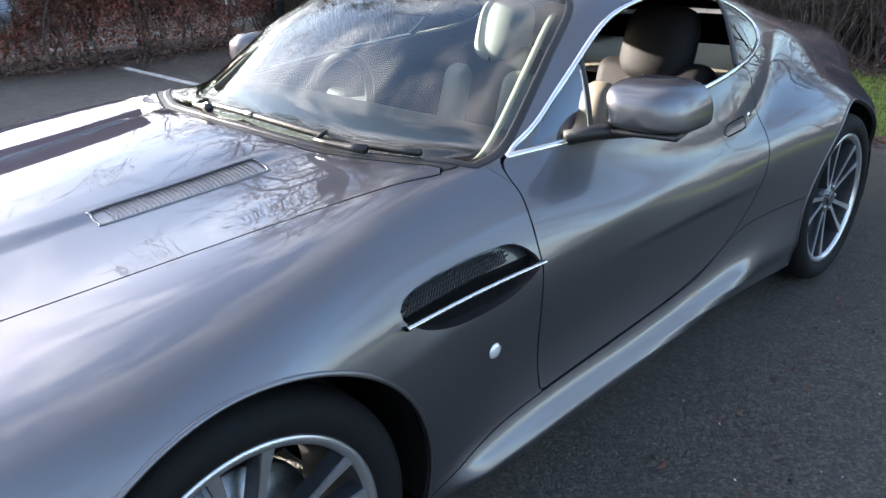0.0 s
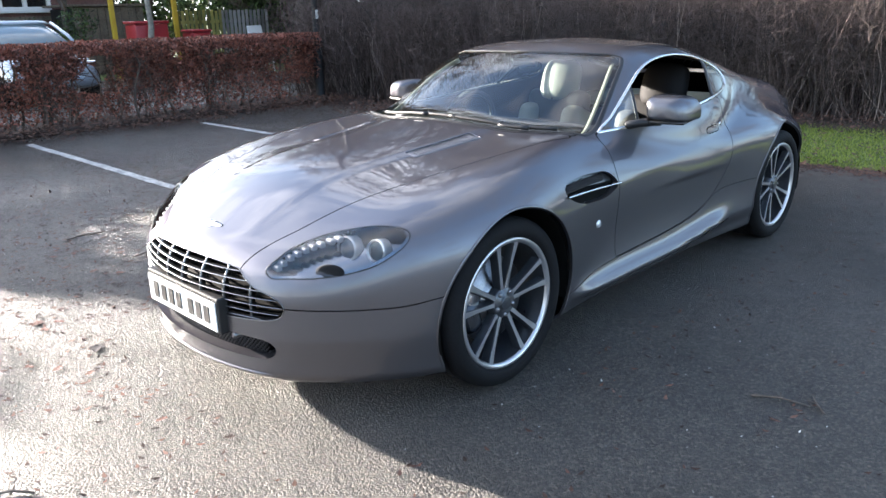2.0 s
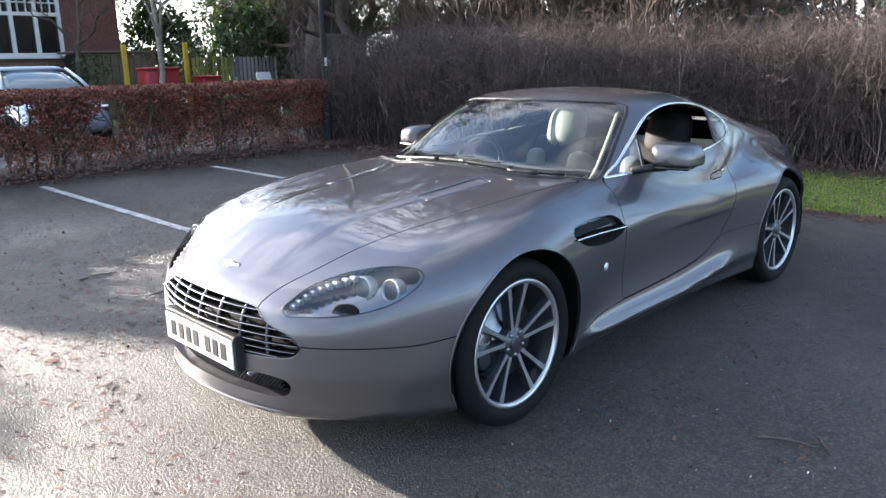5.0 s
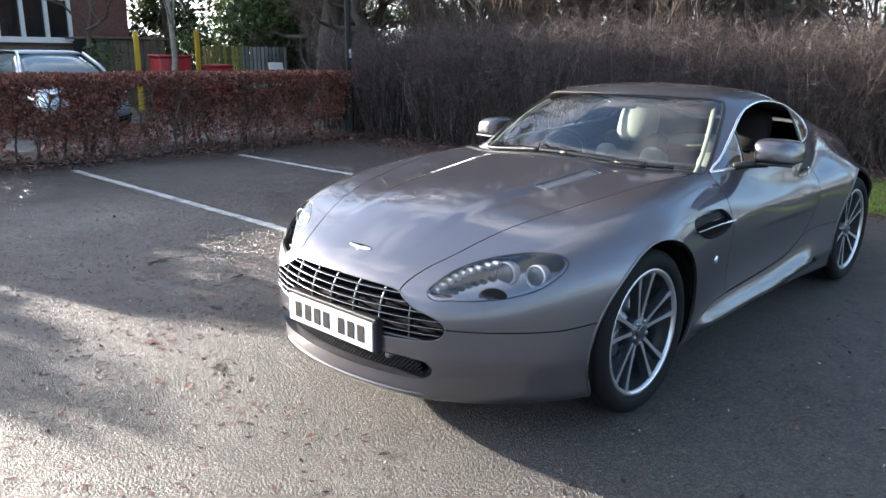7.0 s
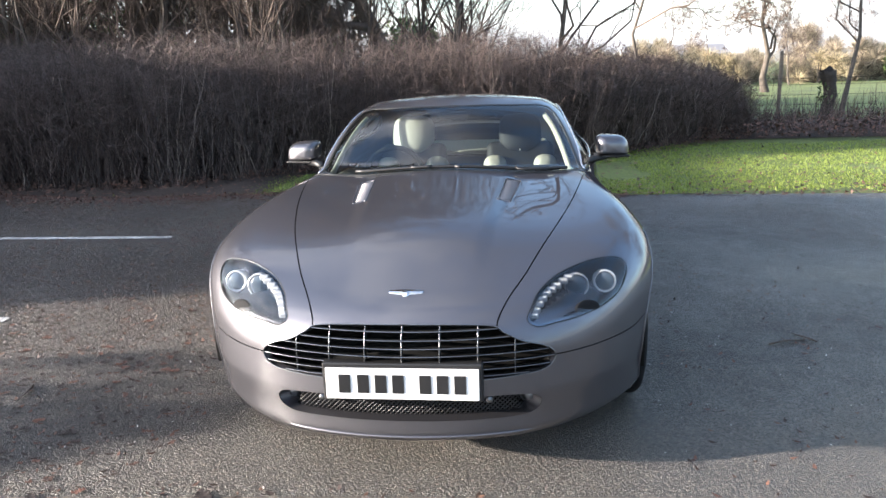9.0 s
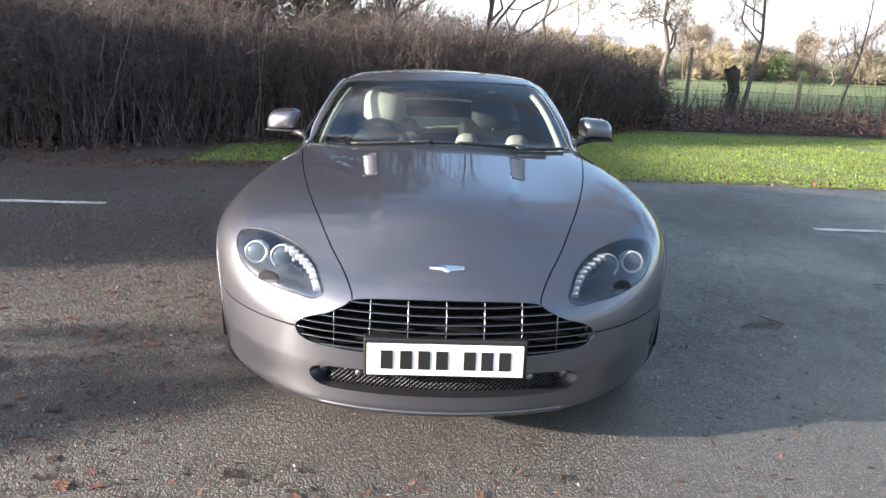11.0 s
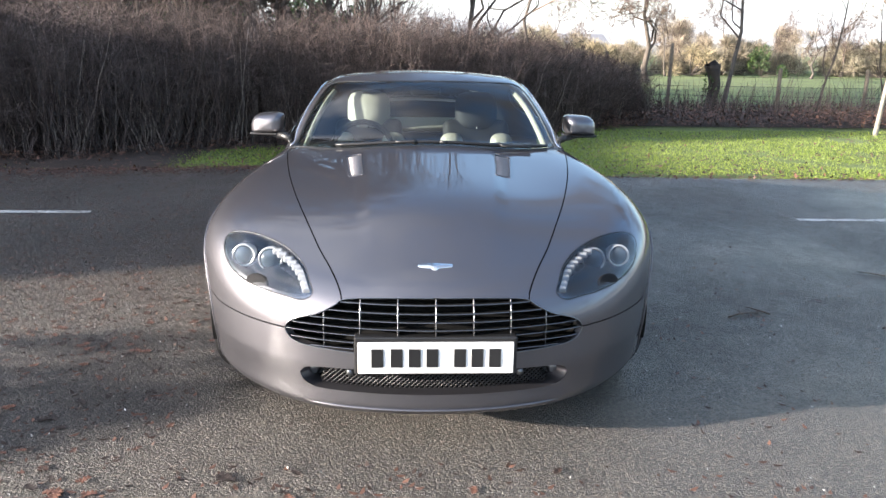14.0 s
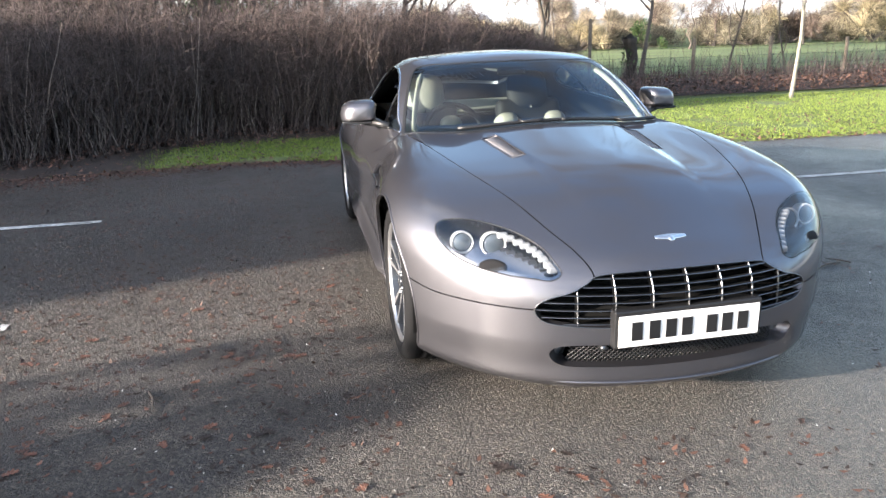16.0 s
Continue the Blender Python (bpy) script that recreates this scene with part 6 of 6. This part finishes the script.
def wall_with_window(parent, y0, y1, h, win):
    """A wall facing the car park, built in lengths round its openings."""
    cuts = sorted({y0, y1, *[w[0] for w in win], *[w[1] for w in win]})
    for a, b in zip(cuts, cuts[1:]):
        hole = [w for w in win if w[0] <= a and b <= w[1]]
        for z0, z1 in ([(0, hole[0][2]), (hole[0][3], h)] if hole else [(0, h)]):
            part("wall", box_bm((0.3, b - a, z1 - z0), (0, (a + b) / 2, (z0 + z1) / 2)), BRICK, parent)


wins = [(2.0, 4.6, 1.72, 3.55), (-3.4, -0.8, 1.72, 3.55)]
wall_with_window(house, -4.8, 6.2, 5.0, wins)
part("side_wall", box_bm((8.0, 0.3, 5.0), (-4.15, 6.05, 2.5)), BRICK, house)
part("side_wall", box_bm((8.0, 0.3, 5.0), (-4.15, -4.65, 2.5)), BRICK, house)
part("brick_band", box_bm((0.06, 11.0, 0.10), (0.18, 0.7, 1.50), 0.01), WOOD, house)
bm = bmesh.new()
pts = [bm.verts.new(p) for p in ((0.3, -4.95, 4.95), (0.3, 6.4, 4.95), (-4.0, 6.4, 6.15), (-4.0, -4.95, 6.15), (-8.6, 6.4, 4.95), (-8.6, -4.95, 4.95))]
for a in ((0, 1, 2, 3), (3, 2, 4, 5), (0, 3, 5), (1, 4, 2), (0, 5, 4, 1)):
    bm.faces.new([pts[i] for i in a])
part("roof", bm, surface("brown_tiles", (0.12, 0.07, 0.055), rough=0.8, vary=0.3, grain=9, bump=0.5, bump_scale=8), house)
for y0, y1, z0, z1 in wins:
    w = part("window", box_bm((0.05, y1 - y0, z1 - z0), (-0.06, (y0 + y1) / 2, (z0 + z1) / 2)), DARK_GLASS, house, "white framed window of many small panes")
    for y in np.linspace(y0 + 0.04, y1 - 0.04, 5):
        part("mullion", box_bm((0.12, 0.10, z1 - z0), (0.04, y, (z0 + z1) / 2), 0.012), WHITE, w)
    for z, th in ((z0 + 0.04, 0.10), (z0 + 1.15, 0.10), (z1 - 0.04, 0.10), (z0 + 1.46, 0.035)):
        part("rail", box_bm((0.115, y1 - y0, th), (0.04, (y0 + y1) / 2, z), 0.012), WHITE, w)
    for y in np.linspace(y0 + 0.04, y1 - 0.04, 13):
        part("glazing_bar", box_bm((0.08, 0.03, z1 - z0 - 1.15), (0.03, y, (z0 + 1.15 + z1) / 2), 0.006), WHITE, w)
    part("sill", box_bm((0.25, y1 - y0 + 0.16, 0.07), (0.16, (y0 + y1) / 2, z0 - 0.035), 0.012), WHITE, w)

# pale blue base colour stands in for sky reflected in the glass
SKY_GLASS = surface("sky_reflection_glass", (0.16, 0.21, 0.23), rough=0.08, coat=1.0, vary=0.1, rough_vary=0.02)
parked = thing("parked_car", (-13.4, 2.75, 0), "pale silver blue hatchback parked behind the hedge", "car")


def loft(rows, material, name, parent, label=""):
    """A rounded hull through cross-sections (x, half width, low, high, top half width)."""
    V, n = [], 20
    for x, w, lo, hi, tw in rows:
        for k in range(n):
            a = 2 * math.pi * k / n
            c, s = math.cos(a), math.sin(a)
            c, s = math.copysign(abs(c) ** 0.5, c), math.copysign(abs(s) ** 0.5, s)
            z = (lo + hi) / 2 + (hi - lo) / 2 * s
            ww = w + (tw - w) * (s + 1) / 2
            V.append((x, ww * c, z))
    F = [(i * n + k, (i + 1) * n + k, (i + 1) * n + (k + 1) % n, i * n + (k + 1) % n) for i in range(len(rows) - 1) for k in range(n)] + [tuple(range(n)), tuple(range((len(rows) - 1) * n, len(rows) * n))[::-1]]
    return mesh_ob(name, V, F, material, parent, label)


loft([(-2.0, 0.70, 0.35, 0.85, 0.66), (-1.9, 0.82, 0.24, 0.92, 0.78), (-1.0, 0.85, 0.20, 0.95, 0.82), (0.8, 0.85, 0.20, 0.95, 0.82), (1.5, 0.83, 0.22, 0.86, 0.76), (1.9, 0.76, 0.26, 0.72, 0.62), (2.0, 0.66, 0.32, 0.62, 0.55)], SILVER_BLUE, "body", parked)
loft([(-1.85, 0.76, 0.88, 0.92, 0.72), (-1.6, 0.76, 0.88, 1.36, 0.55), (-0.9, 0.78, 0.88, 1.43, 0.58), (0.0, 0.78, 0.88, 1.42, 0.58), (0.25, 0.78, 0.88, 1.37, 0.58), (1.05, 0.76, 0.86, 0.93, 0.70)], SKY_GLASS, "window", parked)
loft([(-1.66, 0.54, 1.34, 1.375, 0.50), (-0.9, 0.585, 1.40, 1.45, 0.54), (0.0, 0.585, 1.39, 1.44, 0.54), (0.27, 0.575, 1.355, 1.395, 0.54)], SILVER_BLUE, "roof", parked)
for s in (-1, 1):
    mesh_ob("pillar", *tube([(0.26, s * 0.585, 1.38), (0.7, s * 0.70, 1.15), (1.08, s * 0.76, 0.92)], [0.035, 0.035, 0.035], 6), SILVER_BLUE, parked)
    part("headlamp", box_bm((0.10, 0.28, 0.14), (1.86, s * 0.55, 0.66), 0.03), CHROME, parked)
    for x in (-1.25, 1.25):
        w = mesh_ob("wheel", *lathe([(0.0, 0.02), (0.20, 0.03), (0.21, 0.05), (0.30, 0.06), (0.305, 0.0), (0.305, -0.14)], 32, "z"), RUBBER, parked)
        w.matrix_local = Matrix.Translation((x, s * 0.80, 0.305)) @ Euler((radians(-90 * s), 0, 0)).to_matrix().to_4x4()
part("bumper", box_bm((0.16, 1.3, 0.22), (1.93, 0, 0.42), 0.06), SILVER_BLUE, parked, smooth=True)

for y, h in ((6.15, 1.95), (7.82, 2.02)):
    tagged(part("yellow_post", box_bm((0.10, 0.11, h), (-17.0, y, h / 2 - 0.02), 0.01), YELLOW, None), "upright yellow painted timber post", "post", "yellow posts")
for y, w, h in ((6.72, 0.85, 1.36), (8.05, 0.50, 1.12)):
    b = thing("waste_bin", (-16.4, y, -0.03), "red plastic wheeled waste bin", "bin", "red bins")
    part("body", box_bm((0.62, w, h - 0.08), (0, 0, (h - 0.08) / 2 + 0.04), 0.04), RED, b, smooth=True)
    part("lid", box_bm((0.68, w + 0.06, 0.07), (0, 0, h), 0.03), RED, b, smooth=True)
    for s in (-1, 1):
        o = mesh_ob("caster", *lathe([(0.0, 0.02), (0.05, 0.02), (0.06, 0.0), (0.05, -0.02), (0.0, -0.02)], 14, "z"), RUBBER, b)
        o.matrix_local = Matrix.Translation((0.2, s * w * 0.35, 0.06)) @ Euler((radians(90), 0, 0)).to_matrix().to_4x4()
shed = thing("timber_shed", (-19.0, 6.9, 0), "dark brown timber shed behind the bins", "shed")
for k in range(9):
    part("board", box_bm((0.03, 0.20, 1.75), (0.02, -0.85 + k * 0.215, 0.875), 0.005), WOOD, shed)
part("body", box_bm((1.6, 1.9, 1.72), (-0.82, 0, 0.86)), POST_BLACK, shed)
part("roof", box_bm((1.9, 2.2, 0.06), (-0.8, 0, 1.80), 0.01), WOOD, shed)
GREEN_WOOD = surface("mossy_yellow_green_wood", (0.23, 0.21, 0.06), rough=0.8, vary=0.25, by_piece=0.5)
GREY_WOOD = surface("silvered_grey_wood", (0.26, 0.25, 0.24), rough=0.85, vary=0.25, by_piece=0.5)
for nm, y0, y1, mat_, lab in (("picket_fence", 8.0, 9.25, GREEN_WOOD, "yellow green stained picket fence"), ("paling_fence", 9.32, 10.75, GREY_WOOD, "grey weathered paling fence")):
    fe = thing(nm, (-17.2, y0, 0), lab, "fence")
    k = int((y1 - y0) / 0.125)
    slat = box_bm((0.02, 0.085, 1.62), (0, 0, 0.81), 0.004)
    me = bpy.data.meshes.new("slat")
    slat.to_mesh(me)
    slat.free()
    me.materials.append(mat_)
    for i in range(k + 1):
        o = new("slat", me)
        o.parent = fe
        o.location = (0.02, i * (y1 - y0) / k, rng.uniform(-0.03, 0.01))
    for z in (0.4, 1.3):
        part("rail", box_bm((0.04, y1 - y0 + 0.1, 0.08), (-0.015, (y1 - y0) / 2, z), 0.005), mat_, fe)
chair = thing("garden_chair", (-14.6, 8.85, -0.03), "white plastic garden chair leaning behind the hedge", "chair")
part("backrest", box_bm((0.05, 0.44, 0.62), (-0.20, 0, 0.92), 0.03, Euler((0, radians(-14), 0)).to_matrix().to_4x4()), WHITE, chair)
part("seat", box_bm((0.44, 0.46, 0.05), (0.02, 0, 0.62), 0.02), WHITE, chair)
for sx in (-0.17, 0.2):
    for sy in (-0.19, 0.19):
        part("leg", box_bm((0.04, 0.04, 0.62), (sx, sy, 0.31), 0.008), WHITE, chair)
tree("garden_tree", (-16.0, 6.45, -0.05), 40, grow(5.5, 0.085, 31, limbs=9, fork=5, levels=3, twist=0.9, spread=0.8, start=0.20, length=0.5), "pale-barked leafless garden tree", bark=PALE_BARK, twig=PALE_BARK)
tree("garden_tree", (-18.0, 5.2, -0.05), 90, grow(5.0, 0.10, 32, limbs=8, fork=5, levels=3, twist=0.5, spread=0.7, start=0.3, length=0.5), "dark leafless tree before the brick house")
leafy("garden_bush", (-17.2, 5.5, -0.05), (1.6, 1.9, 1.75), 1300, 0.05, EVERGREEN, "low green garden bush", "bush", 8, trunk=False)
for k, x, y, turn, s in ((0, -21.0, 13.5, 50, 1.0), (0, -24.5, 10.5, 150, 1.1), (1, -18.5, 15.0, 250, 1.1), (2, -16.5, 12.5, 20, 1.0), (2, -20.0, 11.0, 120, 1.1), (0, -27.0, 16.0, 10, 1.2)):
    copy_thing(kinds[k], pose(x, y, -0.05, 0, 0, turn)).scale = (s,) * 3
for at, size in (((-24.0, 12.5, -0.05), (4.2, 4.0, 5.0)), ((-20.0, 13.6, -0.05), (3.6, 3.4, 4.4)), ((-22.5, 17.0, -0.05), (4.5, 4.5, 5.6)), ((-26.5, 10.0, -0.05), (3.0, 3.4, 4.8)), ((-18.6, 12.0, -0.05), (3.2, 3.4, 4.0))):
    leafy("garden_evergreen", at, size, 9000, 0.10, EVERGREEN, "tall dark evergreen beyond the garden fence", "tree", 16, low=0.1)
leafy("laurel_bush", (-20.5, 10.8, -0.05), (2.2, 3.2, 3.0), 1800, 0.08, EVERGREEN, "glossy green laurel beyond the fence", "bush", 10)

# ---- mostly unseen sunny-side trees and bushes, added to shade asphalt and mirror in paint ----
sunny = [tree("bare_tree", (-13.0, -8.2, -0.05), 20, grow(11.0, 0.27, 41, limbs=10, fork=5, levels=4, twist=0.45, spread=0.9, start=0.45, length=0.5), "tall leafless oak beside the car park", group="sunward trees")]
for x, y, turn, s in ((-15.5, -14.5, 90, 0.9), (-8.0, -18.0, 200, 0.9), (2.0, -19.0, 300, 1.0), (12.0, -17.0, 40, 1.0), (21.0, -8.0, 160, 0.9), (-13.6, 9.6, 250, 1.25)):
    copy_thing(sunny[0], pose(x, y, -0.05, 0, 0, turn)).scale = (s,) * 3
# out of view: bushes added to block low sun, shading asphalt by the bumper
for at, size in (((-11.2, -3.15, -0.05), (1.7, 1.9, 2.14)), ((-11.3, -4.3, -0.05), (1.9, 2.4, 2.28)), ((-11.6, -6.8, -0.05), (1.9, 2.6, 2.26))):
    leafy("laurel_bush", at, size, 6000, 0.085, EVERGREEN, "unseen laurel bush added to shade the asphalt", "bush", 18, low=0.42)

# ---- fallen leaves and twigs on the asphalt ----
FRESH = surface("russet_leaf", (0.105, 0.046, 0.028), rough=0.65, vary=0.3, by_piece=1.0, second=(0.035, 0.022, 0.016))


def curled_leaf(name, at, size, turn, label):
    V, F, n = [], [], 9
    for i in range(n):
        u = i / (n - 1)
        w = math.sin(math.pi * min(u * 0.95 + 0.05, 1)) ** 0.7 * 0.34 * (0.45 + 0.85 * (i % 2))
        for s in (-1, 0, 1):
            V.append(((u - 0.5 + 0.07 * abs(s) * (i % 2)) * size, s * w * size * (1 + 0.3 * math.sin(7 * u + s + 40 * size)), 0.002 + size * (0.05 * abs(s) * (i % 2) + 0.03 * abs(math.sin(u * 5)))))
    F = [(i * 3 + a, i * 3 + a + 1, i * 3 + a + 4, i * 3 + a + 3) for i in range(n - 1) for a in range(2)]
    o = mesh_ob(name, V, F, FRESH, smooth=False)
    o.location, o.rotation_euler = (*at, 0.003), (0, 0, turn)
    return tagged(o, label, "leaf", "fallen leaves")


g = np.random.default_rng(17)
spots = [(-0.69, -0.98, 0.075), (-1.38, -0.63, 0.045), (-1.22, -1.05, 0.06), (-1.30, -1.02, 0.05), (-1.15, -0.98, 0.05), (-0.98, -0.62, 0.04), (-1.26, -0.97, 0.04), (-1.10, -1.06, 0.05)]
for k in range(430):
    x, y = g.uniform(-5.5, 5.0), g.uniform(-2.6, 4.8)
    if g.uniform() < 0.55:
        x, y = -1.5 + g.normal() * 1.0, 0.2 + g.normal() * 0.9
    if abs(x) < 0.95 and -0.9 < y < 3.6:
        continue
    spots.append((x, y, g.uniform(0.016, 0.048)))
for k in range(70):
    spots.append((-1.85 + g.normal() * 0.75, 0.15 + g.normal() * 0.75, g.uniform(0.035, 0.065)))
spots = [q for q in spots if not (abs(q[0]) < 0.98 and -0.9 < q[1] < 3.6) and not (q[0] > 0.6 and g.uniform() < 0.75)]
spots.sort(key=lambda q: math.hypot(q[0] + 0.4, q[1] + 0.8))
far_leaves = [(x, y, 0.008) for x, y, _ in spots[290:]]
tagged(quick_mesh("scattered_leaves", *leaves(np.array(far_leaves), 0.021, 0.75), LITTER), "brown leaves scattered far out on the asphalt", "leaves", kind="stuff")
for x, y, s in spots[:290]:
    curled_leaf("fallen_leaf", (x, y), s, g.uniform(0, 6.28), "curled russet dead leaf on the asphalt")
for x, y, s in ((1.72, 0.55, 0.10), (1.83, 0.62, 0.07), (2.45, 0.35, 0.08), (-1.9, -0.2, 0.09), (-2.6, -0.3, 0.12), (0.2, -1.6, 0.07), (2.9, 1.3, 0.09)):
    a = g.uniform(0, 6.28)
    d = np.array((math.cos(a), math.sin(a), 0)) * s
    e = np.array((-d[1], d[0], 0)) * 0.5
    p = np.array((x, y, 0.006))
    o = mesh_ob("twig", *merge([tube([tuple(p - d), tuple(p + e * 0.25 + (0, 0, 0.006)), tuple(p + d)], [0.005, 0.0045, 0.003], 5), tube([tuple(p), tuple(p + e + (0, 0, 0.01))], [0.004, 0.002], 5)]), BARK)
    tagged(o, "small dark broken twig lying on the asphalt", "twig", "fallen twigs")
n = 12000
C = np.stack([g.normal(-2.8, 2.3, n), g.uniform(-2.2, 5.0, n), np.full(n, 0.004)], 1)
C = C[((np.abs(C[:, 0]) > 0.95) | (C[:, 1] < -0.9)) & (C[:, 0] > -7.5) & (C[:, 1] < 4.7)]
tagged(quick_mesh("leaf_fragments", *leaves(C, 0.016, 0.8, 0.25), LITTER), "dark crumbled leaf fragments trodden over the asphalt", "leaves", kind="stuff")
GRIT = surface("pale_grit", (0.50, 0.49, 0.46), rough=0.8, vary=0.3, by_island=0.8)
n = 1500
C = np.stack([g.normal(-1.0, 2.2, n), g.normal(0.0, 1.8, n), np.full(n, 0.004)], 1)
C = np.concatenate([C[(np.abs(C[:, 0]) > 0.9) | (C[:, 1] < -0.9)], [(1.045, -0.26, 0.006)]])
tagged(quick_mesh("grit", *leaves(C, 0.0065, 0.6, 0.5), GRIT), "pale grit and chips strewn over the asphalt", "grit", kind="stuff")
